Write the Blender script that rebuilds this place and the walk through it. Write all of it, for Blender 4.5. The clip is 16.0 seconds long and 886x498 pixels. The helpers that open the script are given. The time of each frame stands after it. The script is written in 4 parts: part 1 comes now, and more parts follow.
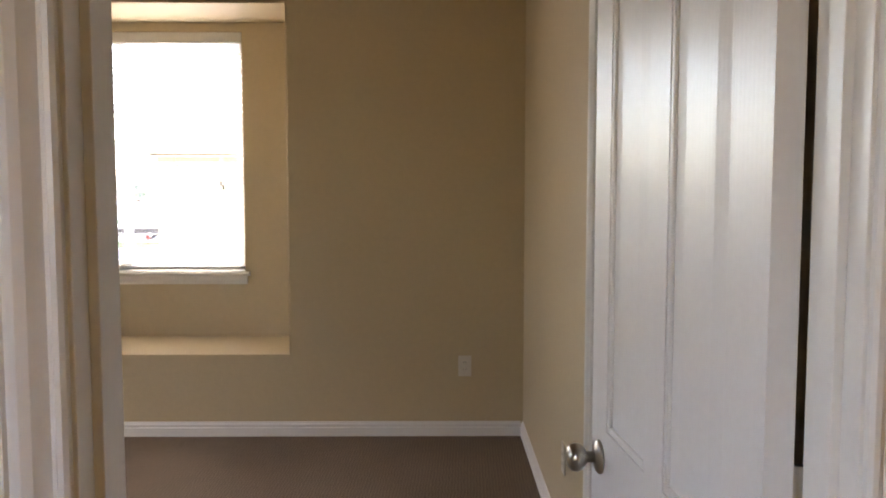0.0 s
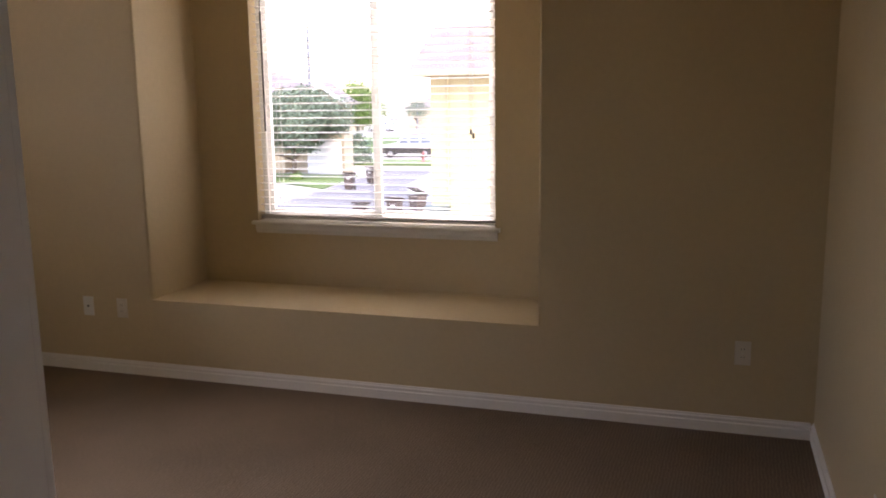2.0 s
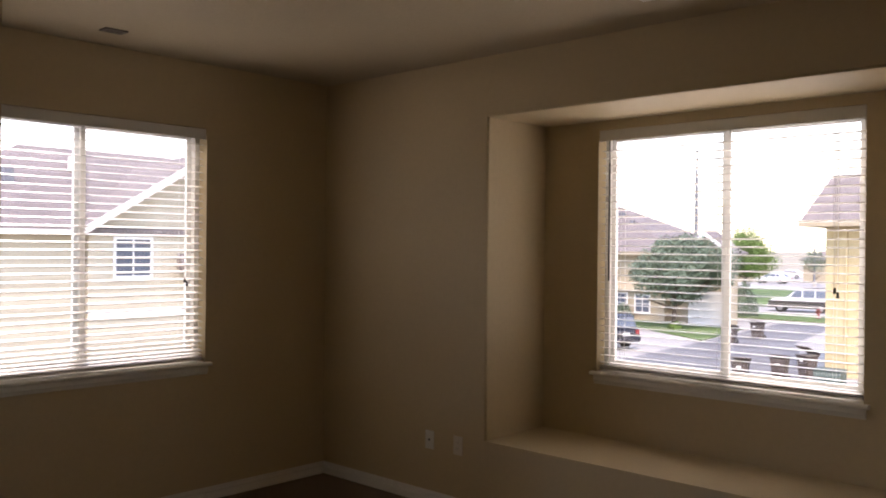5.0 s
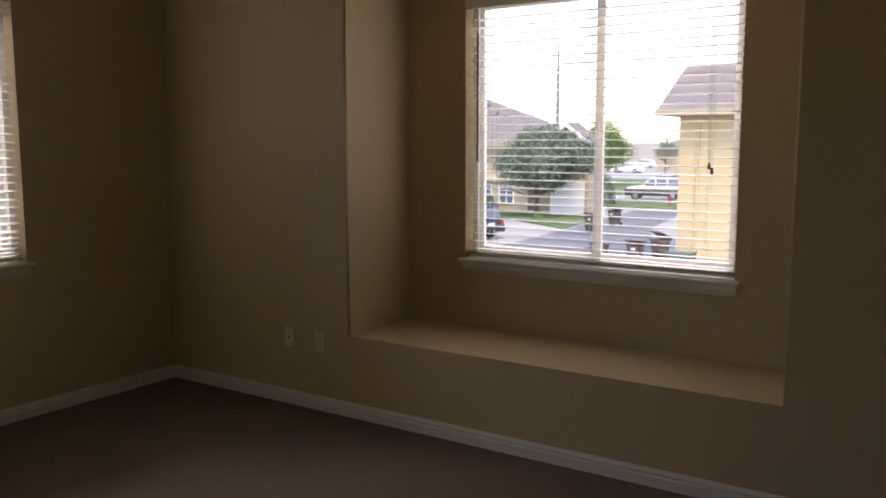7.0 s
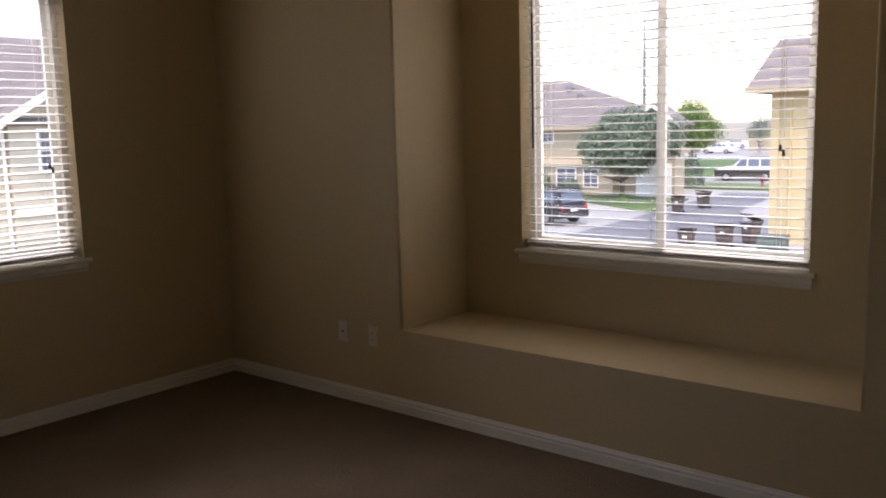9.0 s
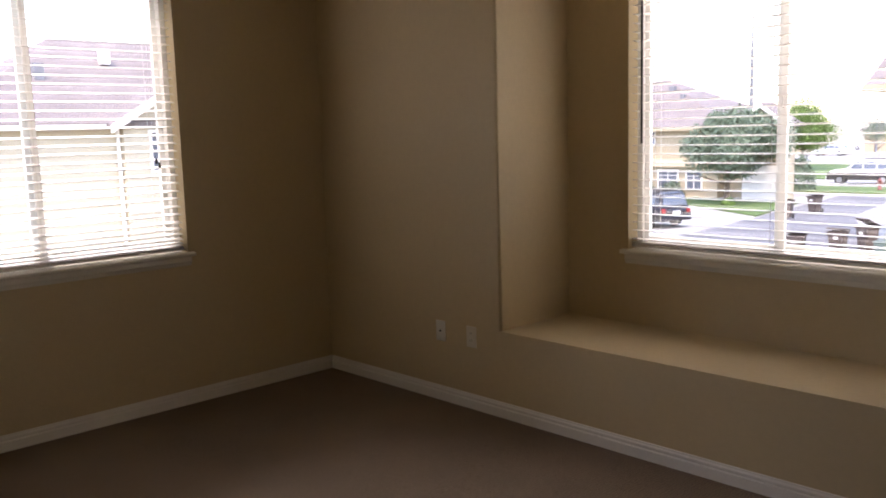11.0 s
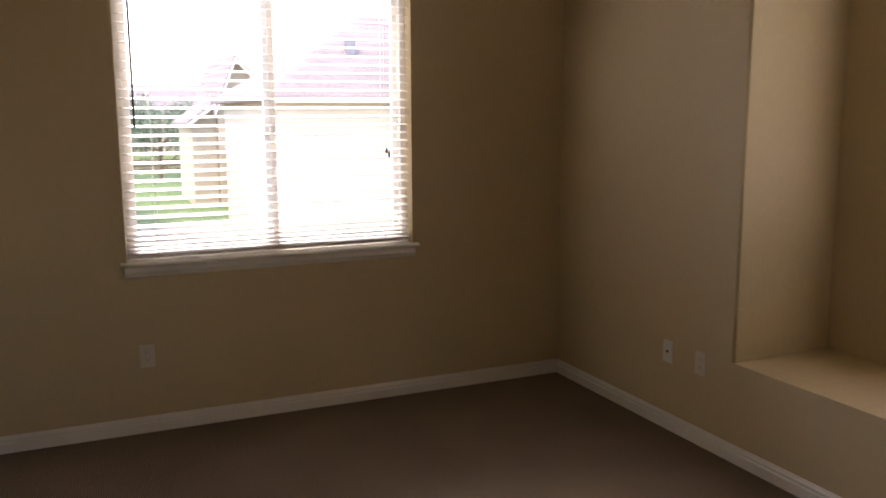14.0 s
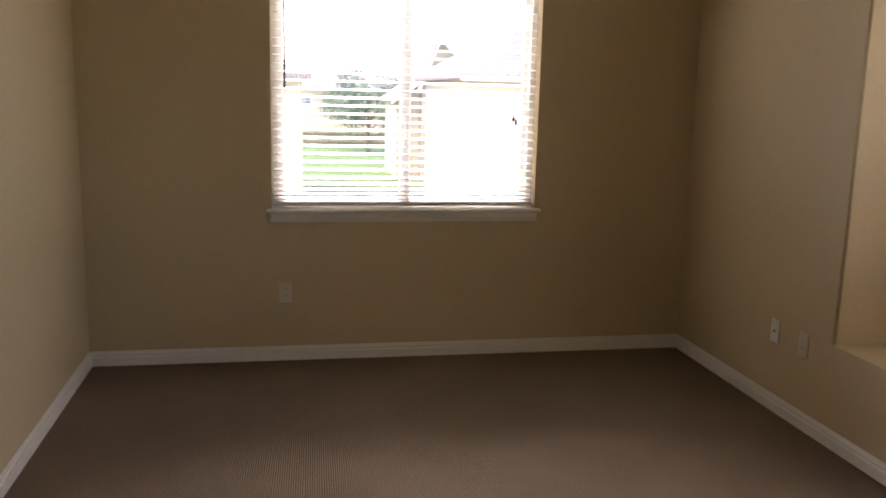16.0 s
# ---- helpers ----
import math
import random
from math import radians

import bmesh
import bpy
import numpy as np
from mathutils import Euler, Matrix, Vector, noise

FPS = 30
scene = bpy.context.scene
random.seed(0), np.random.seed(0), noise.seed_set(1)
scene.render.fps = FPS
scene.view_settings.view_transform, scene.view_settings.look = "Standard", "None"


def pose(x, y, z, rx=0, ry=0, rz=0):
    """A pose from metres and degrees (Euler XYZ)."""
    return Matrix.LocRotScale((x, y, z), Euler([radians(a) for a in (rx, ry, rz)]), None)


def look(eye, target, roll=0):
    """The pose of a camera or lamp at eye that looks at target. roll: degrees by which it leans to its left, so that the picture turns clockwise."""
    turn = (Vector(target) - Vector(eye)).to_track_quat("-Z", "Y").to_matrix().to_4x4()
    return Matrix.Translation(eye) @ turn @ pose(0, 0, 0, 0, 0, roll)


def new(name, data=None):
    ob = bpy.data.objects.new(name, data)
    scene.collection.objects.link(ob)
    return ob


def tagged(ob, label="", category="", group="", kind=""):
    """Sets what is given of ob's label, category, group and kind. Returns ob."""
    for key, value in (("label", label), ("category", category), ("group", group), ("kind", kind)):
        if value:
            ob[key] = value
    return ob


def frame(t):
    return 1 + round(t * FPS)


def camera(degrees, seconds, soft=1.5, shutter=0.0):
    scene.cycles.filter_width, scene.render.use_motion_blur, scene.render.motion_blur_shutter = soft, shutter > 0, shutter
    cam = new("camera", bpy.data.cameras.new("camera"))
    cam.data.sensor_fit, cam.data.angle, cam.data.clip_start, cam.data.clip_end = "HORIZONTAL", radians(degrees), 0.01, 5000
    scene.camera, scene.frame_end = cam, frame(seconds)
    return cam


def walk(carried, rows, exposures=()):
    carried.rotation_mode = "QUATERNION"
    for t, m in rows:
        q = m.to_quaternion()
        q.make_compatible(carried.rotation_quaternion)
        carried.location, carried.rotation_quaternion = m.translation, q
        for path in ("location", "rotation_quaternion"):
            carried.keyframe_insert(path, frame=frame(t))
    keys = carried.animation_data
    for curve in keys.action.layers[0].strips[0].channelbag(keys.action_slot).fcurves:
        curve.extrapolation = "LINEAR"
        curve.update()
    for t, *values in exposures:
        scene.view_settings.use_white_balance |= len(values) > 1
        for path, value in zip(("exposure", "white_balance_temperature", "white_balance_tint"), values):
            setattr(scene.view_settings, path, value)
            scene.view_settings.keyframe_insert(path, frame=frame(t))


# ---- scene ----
cam = camera(55.0, 16.0, soft=1.9)
PATH = [
    (0, (4.614, -4.699, 1.426), (4.629, -2.706, 1.268), -0.0),
    (0.5, (4.662, -4.569, 1.429), (4.498, -2.591, 1.19), -0.8),
    (1, (4.59, -4.363, 1.415), (4.414, -2.38, 1.23), -0.1),
    (1.5, (4.567, -4.228, 1.476), (4.259, -2.275, 1.176), -2.0),
    (2, (4.6, -4.12, 1.6), (4.004, -2.244, 1.253), -0.8),
    (2.5, (4.672, -3.907, 1.598), (3.727, -2.176, 1.268), -0.5),
    (3, (4.658, -3.944, 1.59), (3.477, -2.363, 1.265), -0.3),
    (3.2, (4.69, -3.915, 1.585), (3.428, -2.38, 1.283), -0.3),
    (5.3, (4.746, -3.861, 1.62), (3.386, -2.395, 1.629), 0.7),
    (5.5, (4.672, -3.789, 1.623), (3.378, -2.264, 1.612), -0.2),
    (6, (4.57, -3.755, 1.592), (3.424, -2.12, 1.493), -0.1),
    (6.5, (4.531, -3.709, 1.559), (3.44, -2.049, 1.334), 0.3),
    (7, (4.516, -3.553, 1.532), (3.409, -1.906, 1.282), -0.1),
    (7.5, (4.519, -3.355, 1.522), (3.398, -1.723, 1.24), 1.2),
    (8, (4.545, -3.282, 1.539), (3.415, -1.644, 1.337), 0.4),
    (8.5, (4.549, -3.275, 1.536), (3.42, -1.642, 1.296), -0.4),
    (9, (4.551, -3.302, 1.539), (3.285, -1.78, 1.258), -1.5),
    (9.5, (4.527, -3.288, 1.521), (3.132, -1.885, 1.229), -2.0),
    (10, (4.504, -3.263, 1.526), (3.079, -1.891, 1.235), -1.6),
    (10.2, (4.507, -3.27, 1.522), (3.075, -1.901, 1.252), -1.7),
    (12.3, (4.325, -3.051, 1.492), (2.884, -1.693, 1.21), -1.1),
    (12.5, (4.344, -3.026, 1.507), (2.805, -1.783, 1.216), 0.3),
    (13, (4.421, -2.925, 1.599), (2.726, -1.93, 1.23), 1.4),
    (13.5, (4.405, -2.79, 1.618), (2.652, -1.91, 1.23), 0.8),
    (14, (4.376, -2.745, 1.601), (2.575, -1.935, 1.282), -0.2),
    (14.5, (4.534, -2.611, 1.603), (2.648, -2.068, 1.218), 1.9),
    (15, (4.678, -2.33, 1.56), (2.736, -2.075, 1.153), 0.9),
    (15.5, (4.709, -2.42, 1.56), (2.793, -2.047, 1.13), -1.1),
    (16, (4.776, -2.411, 1.537), (2.844, -2.044, 1.173), 1.4),
]
EXPOSURES = [(0.0, 4.30, 7250, 24), (0.5, 3.95, 7600, 30), (1.5, 3.25, 7450, 30), (2.5, 3.25, 7400, 29), (3.0, 3.35, 7200, 25),
             (5.5, 2.40, 7650, 28), (7.0, 2.30, 7350, 26), (9.0, 2.35, 7250, 25), (10.0, 2.80, 7300, 26), (12.5, 3.10, 7400, 27),
             (13.5, 3.35, 7500, 28), (14.5, 3.10, 7550, 29), (15.0, 3.25, 7500, 28), (16.0, 3.55, 7400, 27)]
walk(cam, [(t, look(eye, target, roll)) for t, eye, target, roll in PATH], EXPOSURES)
SKY, SUN, LAMPS = 0.15, 0.6, 208.0

# ---------------------------------------------------------------- light
world = bpy.data.worlds.new("world")
scene.world = world
world.use_nodes = True
wn = world.node_tree.nodes
sky = wn.new("ShaderNodeTexSky")
sky.sky_type = 'NISHITA'
sky.sun_disc = False
sky.sun_elevation = radians(58)
sky.sun_rotation = radians(150)
sky.air_density, sky.dust_density, sky.ozone_density = 1.0, 1.0, 0.6
wn["Background"].inputs[1].default_value = SKY
world.node_tree.links.new(sky.outputs[0], wn["Background"].inputs[0])
sun = new("sun", bpy.data.lights.new("sun", 'SUN'))
sun.data.energy, sun.data.angle, sun.data.color = SUN, radians(12), (1.0, 0.94, 0.84)
sun.matrix_world = look((0, 0, 0), (-0.5 * math.cos(radians(58)), 0.866 * math.cos(radians(58)), -math.sin(radians(58))))


def sky_lamp(name, m, watts):
    """Stands in for the sky's light above a window's view, outside the glass."""
    la = bpy.data.lights.new(name, 'AREA')
    la.shape, la.size, la.size_y, la.energy, la.color = 'RECTANGLE', 3.0, 2.4, watts, (0.96, 1.0, 1.03)
    ob = new(name, la)
    ob.matrix_world = m


sky_lamp("sky_light_north", look((2.66, 4.1, 4.75), (2.66, 0.6, 1.6)), LAMPS)
sky_lamp("sky_light_west", look((-3.5, -1.72, 4.75), (0.0, -1.72, 1.6)), LAMPS)



# ---------------------------------------------------------------- materials
def mat(name, color, rough=0.6, metal=0.0, var=0.12, scale=6.0, fine=120.0, bump=0.0, bump_scale=200.0, dist=0.002, island=0.0, spec=0.5):
    """A principled material with colour variation at two scales and fine relief."""
    m = bpy.data.materials.new(name)
    m.use_nodes = True
    n, l = m.node_tree.nodes, m.node_tree.links
    b = n["Principled BSDF"]
    b.inputs["Roughness"].default_value, b.inputs["Metallic"].default_value = rough, metal
    b.inputs["Specular IOR Level"].default_value = spec
    co = n.new("ShaderNodeTexCoord")
    big, small = n.new("ShaderNodeTexNoise"), n.new("ShaderNodeTexNoise")
    big.inputs["Scale"].default_value, small.inputs["Scale"].default_value = scale, fine
    big.inputs["Detail"].default_value = 4
    for k in (big, small):
        l.new(co.outputs["Object"], k.inputs["Vector"])
    add = n.new("ShaderNodeMath")
    add.operation = 'ADD'
    l.new(big.outputs[0], add.inputs[0])
    l.new(small.outputs[0], add.inputs[1])
    ramp = n.new("ShaderNodeMapRange")
    ramp.inputs[1].default_value, ramp.inputs[2].default_value = 0.6, 1.4
    ramp.inputs[3].default_value, ramp.inputs[4].default_value = 1 - var, 1 + var
    l.new(add.outputs[0], ramp.inputs[0])
    mul = n.new("ShaderNodeVectorMath")
    mul.operation = 'SCALE'
    mul.inputs[0].default_value = color
    l.new(ramp.outputs[0], mul.inputs["Scale"])
    out = mul.outputs[0]
    if island:
        geo, hsv, mr = n.new("ShaderNodeNewGeometry"), n.new("ShaderNodeHueSaturation"), n.new("ShaderNodeMapRange")
        mr.inputs[3].default_value, mr.inputs[4].default_value = 1 - island, 1 + island
        l.new(geo.outputs["Random Per Island"], mr.inputs[0])
        l.new(mr.outputs[0], hsv.inputs["Value"])
        l.new(out, hsv.inputs["Color"])
        out = hsv.outputs[0]
    l.new(out, b.inputs["Base Color"])
    if bump:
        t, bp = n.new("ShaderNodeTexNoise"), n.new("ShaderNodeBump")
        t.inputs["Scale"].default_value, t.inputs["Detail"].default_value = bump_scale, 3
        bp.inputs["Strength"].default_value, bp.inputs["Distance"].default_value = bump, dist
        l.new(co.outputs["Object"], t.inputs["Vector"])
        l.new(t.outputs[0], bp.inputs["Height"])
        l.new(bp.outputs[0], b.inputs["Normal"])
    return m


def banded(m, scale, strength, dist, axis='Z', turn=0.0):
    """Adds fine parallel ridges to a material's relief."""
    n, l = m.node_tree.nodes, m.node_tree.links
    w, bp, co, mp = n.new("ShaderNodeTexWave"), n.new("ShaderNodeBump"), n.new("ShaderNodeTexCoord"), n.new("ShaderNodeMapping")
    w.bands_direction = axis
    w.inputs["Scale"].default_value, w.inputs["Distortion"].default_value = scale, 1.2
    w.inputs["Detail Scale"].default_value = 3.0
    mp.inputs["Rotation"].default_value = (0, 0, turn)
    bp.inputs["Strength"].default_value, bp.inputs["Distance"].default_value = strength, dist
    l.new(co.outputs["Object"], mp.inputs[0])
    l.new(mp.outputs[0], w.inputs["Vector"])
    l.new(w.outputs["Fac"], bp.inputs["Height"])
    old = n["Principled BSDF"].inputs["Normal"]
    if old.is_linked:
        l.new(old.links[0].from_socket, bp.inputs["Normal"])
    l.new(bp.outputs[0], old)
    return m


def hollow_shaded(m, scale, low, turn=0.0):
    """Puts shade into a carpet's colour: darkens the hollows between its rows and loops."""
    n, l = m.node_tree.nodes, m.node_tree.links
    co, mp, mul = n.new("ShaderNodeTexCoord"), n.new("ShaderNodeMapping"), n.new("ShaderNodeMath")
    mul.operation = 'MULTIPLY'
    mp.inputs["Rotation"].default_value = (0, 0, turn)
    l.new(co.outputs["Object"], mp.inputs[0])
    for k, (axis, s) in enumerate((('Y', scale), ('X', scale * 0.62))):
        w, r = n.new("ShaderNodeTexWave"), n.new("ShaderNodeMapRange")
        w.bands_direction = axis
        w.inputs["Scale"].default_value, w.inputs["Distortion"].default_value, w.inputs["Detail Scale"].default_value = s, 5.0, 0.9
        r.inputs[3].default_value = low if axis == 'Y' else 0.5 + low / 2
        l.new(mp.outputs[0], w.inputs["Vector"])
        l.new(w.outputs["Fac"], r.inputs[0])
        l.new(r.outputs[0], mul.inputs[k])
    base = n["Principled BSDF"].inputs["Base Color"]
    sc = n.new("ShaderNodeVectorMath")
    sc.operation = 'SCALE'
    l.new(base.links[0].from_socket, sc.inputs[0])
    l.new(mul.outputs[0], sc.inputs["Scale"])
    l.new(sc.outputs[0], base)
    return m


def glass_material():
    m = bpy.data.materials.new("window_glass")
    m.use_nodes = True
    n, l = m.node_tree.nodes, m.node_tree.links
    n.remove(n["Principled BSDF"])
    tr, gl, mx, fr = n.new("ShaderNodeBsdfTransparent"), n.new("ShaderNodeBsdfGlossy"), n.new("ShaderNodeMixShader"), n.new("ShaderNodeFresnel")
    tr.inputs[0].default_value = (0.97, 0.98, 0.98, 1)
    gl.inputs["Roughness"].default_value = 0.02
    l.new(fr.outputs[0], mx.inputs[0])
    l.new(tr.outputs[0], mx.inputs[1])
    l.new(gl.outputs[0], mx.inputs[2])
    l.new(mx.outputs[0], n["Material Output"].inputs[0])
    return m


WALL = mat("tan_wall_paint", (0.585, 0.474, 0.298), 0.55, var=0.035, scale=1.6, fine=30, bump=0.22, bump_scale=70, dist=0.004, spec=0.35)
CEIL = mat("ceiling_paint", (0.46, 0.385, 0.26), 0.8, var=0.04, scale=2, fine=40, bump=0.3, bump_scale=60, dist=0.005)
HALL = mat("hall_wall_paint", (0.62, 0.42, 0.16), 0.6, var=0.04, scale=1.6, fine=30, bump=0.2, bump_scale=70, dist=0.004)
TRIM = mat("white_trim_paint", (0.8, 0.785, 0.75), 0.35, var=0.03, scale=3, fine=60, bump=0.08, bump_scale=90, dist=0.001)
DOOR = banded(mat("white_door_paint", (0.8, 0.79, 0.77), 0.3, var=0.03, scale=3, fine=60, bump=0.12, bump_scale=40, dist=0.002), 26, 0.10, 0.001, 'X')
VINYL = mat("white_vinyl", (0.72, 0.72, 0.69), 0.4, var=0.03, scale=4, fine=50, bump=0.03)
SLAT = mat("white_blind_slat", (0.7, 0.68, 0.64), 0.4, var=0.04, scale=5, fine=60, bump=0.04, island=0.03)
SILL = mat("sill_paint", (0.78, 0.75, 0.68), 0.4, var=0.04, scale=4, fine=60, bump=0.08, bump_scale=90, dist=0.001)
CARPET = hollow_shaded(banded(mat("brown_loop_carpet", (0.325, 0.25, 0.183), 0.95, var=0.24, scale=1.3, fine=110, bump=0.8, bump_scale=190, dist=0.01, spec=0.1), 34, 0.6, 0.008, 'Y', radians(2)), 34, 0.6, radians(2))
NICKEL = mat("brushed_nickel", (0.5, 0.46, 0.4), 0.28, 1.0, var=0.05, scale=20, fine=200)
ALMOND = mat("almond_plastic", (0.69, 0.64, 0.56), 0.4, var=0.02)
PLASTIC = mat("white_plastic", (0.74, 0.73, 0.69), 0.35, var=0.02)
DARK = mat("dark_plastic", (0.03, 0.028, 0.025), 0.5, var=0.1)
CORD = mat("blind_cord", (0.6, 0.58, 0.52), 0.8, var=0.05)
WAND = mat("smoked_wand", (0.03, 0.028, 0.026), 0.4, var=0.05)
GLASS = glass_material()
VENT = mat("vent_metal", (0.12, 0.1, 0.075), 0.5, var=0.06)
ASPHALT = mat("asphalt", (0.12, 0.12, 0.125), 0.9, var=0.2, scale=0.5, fine=30, bump=0.4, bump_scale=60, dist=0.01)
CONCRETE = mat("concrete", (0.3, 0.287, 0.265), 0.85, var=0.1, scale=0.4, fine=12, bump=0.3, bump_scale=40, dist=0.01)
GRASS = mat("grass", (0.075, 0.13, 0.03), 0.9, var=0.35, scale=0.6, fine=14, bump=0.8, bump_scale=25, dist=0.05)
DIRT = mat("dry_ground", (0.25, 0.22, 0.16), 0.95, var=0.2, scale=0.1, fine=4, bump=0.3, bump_scale=8, dist=0.05)
STUCCO_Y = mat("yellow_stucco", (0.45, 0.36, 0.2), 0.9, var=0.06, scale=0.8, fine=20, bump=0.4, bump_scale=60, dist=0.01)
STUCCO_T = mat("tan_stucco", (0.35, 0.295, 0.205), 0.9, var=0.06, scale=0.8, fine=20, bump=0.4, bump_scale=60, dist=0.01)
SIDING = banded(mat("cream_siding", (0.45, 0.4, 0.3), 0.8, var=0.05, scale=1, fine=20), 1.6, 0.5, 0.02, 'Z')
ROOF = banded(mat("brown_shingles", (0.17, 0.145, 0.135), 0.9, var=0.22, scale=1.2, fine=9, bump=0.5, bump_scale=20, dist=0.02), 1.1, 0.6, 0.03, 'Z')
HWHITE = mat("white_house_trim", (0.72, 0.7, 0.66), 0.6, var=0.04)
HGLASS = mat("house_window_glass", (0.09, 0.11, 0.14), 0.08, var=0.15, scale=1)
BARK = mat("bark", (0.12, 0.085, 0.06), 0.95, var=0.3, scale=8, fine=60, bump=0.8, bump_scale=30, dist=0.02)
# leaf green made paler and bluer, with the haze put into the colour
LEAF = mat("green_leaves", (0.1, 0.145, 0.092), 0.7, var=0.25, scale=0.8, fine=6, island=0.2)
LEAF_B = mat("light_leaves", (0.09, 0.16, 0.03), 0.7, var=0.3, scale=0.8, fine=6, island=0.4)
BIN = mat("brown_bin_plastic", (0.06, 0.042, 0.036), 0.75, var=0.12, scale=3)
BOXG = mat("green_box_paint", (0.07, 0.1, 0.085), 0.6, var=0.1)
CAR_D = mat("dark_car_paint", (0.035, 0.035, 0.045), 0.18, 0.3, var=0.05)
CAR_W = mat("white_car_paint", (0.7, 0.7, 0.7), 0.25, var=0.03)
TYRE = mat("tyre_rubber", (0.02, 0.02, 0.02), 0.8, var=0.1)
RIM = mat("alloy_rim", (0.4, 0.4, 0.42), 0.3, 0.9, var=0.05)
LAMP_R = mat("red_lamp_plastic", (0.3, 0.02, 0.02), 0.3, var=0.05)
STEEL = mat("galvanised_steel", (0.16, 0.165, 0.18), 0.6, 0.2, var=0.1)
HYDRANT = mat("red_hydrant_paint", (0.2, 0.05, 0.045), 0.5, var=0.1)


# ---------------------------------------------------------------- mesh helpers
def box(bm, x0, y0, z0, x1, y1, z1, bevel=0.0):
    """Adds a box to bm, with its edges rounded by bevel."""
    r = bmesh.ops.create_cube(bm, size=1.0)
    for v in r["verts"]:
        v.co = ((x0 + x1) / 2 + v.co.x * (x1 - x0), (y0 + y1) / 2 + v.co.y * (y1 - y0), (z0 + z1) / 2 + v.co.z * (z1 - z0))
    if bevel:
        es = {e for v in r["verts"] for e in v.link_edges}
        bmesh.ops.bevel(bm, geom=list(es), offset=bevel, segments=2, profile=0.6, affect='EDGES')
    return bm


def boxes(*rows, bevel=0.0):
    bm = bmesh.new()
    for r in rows:
        box(bm, *r, bevel=bevel)
    return bm


def tube(bm, a, b, r0, r1=None, seg=12):
    """Adds a tapered rod from a to b."""
    a, b = Vector(a), Vector(b)
    d = b - a
    m = Matrix.Translation((a + b) / 2) @ d.to_track_quat('Z', 'Y').to_matrix().to_4x4()
    bmesh.ops.create_cone(bm, cap_ends=True, segments=seg, radius1=r0, radius2=r0 if r1 is None else r1, depth=d.length, matrix=m)
    return bm


def lathe(bm, profile, m, seg=24):
    """Turns a profile of (radius, height) pairs round the local z axis, placed by m."""
    rings = [[bm.verts.new(m @ Vector((r * math.cos(k * math.tau / seg), r * math.sin(k * math.tau / seg), h))) for k in range(seg)] for r, h in profile]
    for p, q in zip(rings, rings[1:]):
        for k in range(seg):
            bm.faces.new((p[k], p[(k + 1) % seg], q[(k + 1) % seg], q[k])).smooth = True
    bm.faces.new(rings[-1])
    bm.faces.new(rings[0][::-1])
    return bm


def extrude_profile(bm, pts, a, b):
    """Sweeps a closed outline, given by two vectors' coefficients, from a to b. pts: 3D points at a."""
    d = Vector(b) - Vector(a)
    p = [bm.verts.new(Vector(q)) for q in pts]
    r = [bm.verts.new(Vector(q) + d) for q in pts]
    n = len(pts)
    for k in range(n):
        bm.faces.new((p[k], p[(k + 1) % n], r[(k + 1) % n], r[k]))
    bm.faces.new(p[::-1])
    bm.faces.new(r)
    bmesh.ops.recalc_face_normals(bm, faces=bm.faces)
    return bm


def mesh(name, bm, material):
    me = bpy.data.meshes.new(name)
    bm.to_mesh(me)
    bm.free()
    me.materials.append(material)
    return new(name, me)


def part(name, bm, material, parent, label=""):
    ob = mesh(name, bm, material)
    ob.parent = parent
    return tagged(ob, label)


def thing(name, label, category, group="", kind="", at=None):
    ob = new(name)
    ob.empty_display_size = 0.1
    if at is not None:
        ob.matrix_basis = at
    return tagged(ob, label, category, group, kind)


def structure(name, bm, material, label, category):
    return tagged(mesh(name, bm, material), label, category, "", "structure")


# ---------------------------------------------------------------- the room
W, S, H = 5.10, -3.47, 2.75          # east wall, south wall, ceiling
DW, DH = -3.78, -3.90                # the door wall, room side and hall side
JL, JR = 4.271, 5.02                 # the doorway's two jambs
NX0, NX1, NZ0, NZ1, ND = 1.50, 3.79, 0.463, 2.39, 0.58   # the window niche
AX0, AX1, AZ0, AZ1 = 1.895, 3.425, 0.865, 2.335            # niche window
BY0, BY1, BZ0, BZ1 = -2.475, -0.965, 0.875, 2.345          # west window
CY0, CY1 = -2.83, -2.115             # closet doorway in the east wall
T = 0.12

structure("floor", boxes((-0.16, S - T, -0.25, W + T, 0.12, 0.0), (3.48, -6.3, -0.25, 6.6, S - T, 0.0)), CARPET, "brown looped wall to wall carpet", "floor")
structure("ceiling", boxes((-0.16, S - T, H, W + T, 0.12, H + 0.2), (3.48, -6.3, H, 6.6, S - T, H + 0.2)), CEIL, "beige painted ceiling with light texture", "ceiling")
R = 0.012   # radius of the plaster edges round the niche
structure("wall_north", boxes((-0.16, R, 0, NX0, T, H), (NX1, R, 0, W + T, T, H), (NX0, R, 0, NX1, T, NZ0 - 0.02), (NX0, R, NZ1, NX1, T, H),
                              (-0.16, 0, 0, NX0 - R, R, H), (NX1 + R, 0, 0, W + T, R, H), (NX0 - R, 0, 0, NX1 + R, R, NZ0), (NX0 - R, 0, NZ1 + R, NX1 + R, R, H)),
          WALL, "tan painted wall around a deep window niche", "wall")
structure("niche_back_wall", boxes((NX0 - 0.1, ND, 0.2, AX0, ND + 0.16, NZ1 + 0.25), (AX1, ND, 0.2, NX1 + 0.1, ND + 0.16, NZ1 + 0.25),
          (AX0, ND, 0.2, AX1, ND + 0.16, AZ0), (AX0, ND, AZ1, AX1, ND + 0.16, NZ1 + 0.25)), WALL, "tan painted niche wall around the window", "wall")
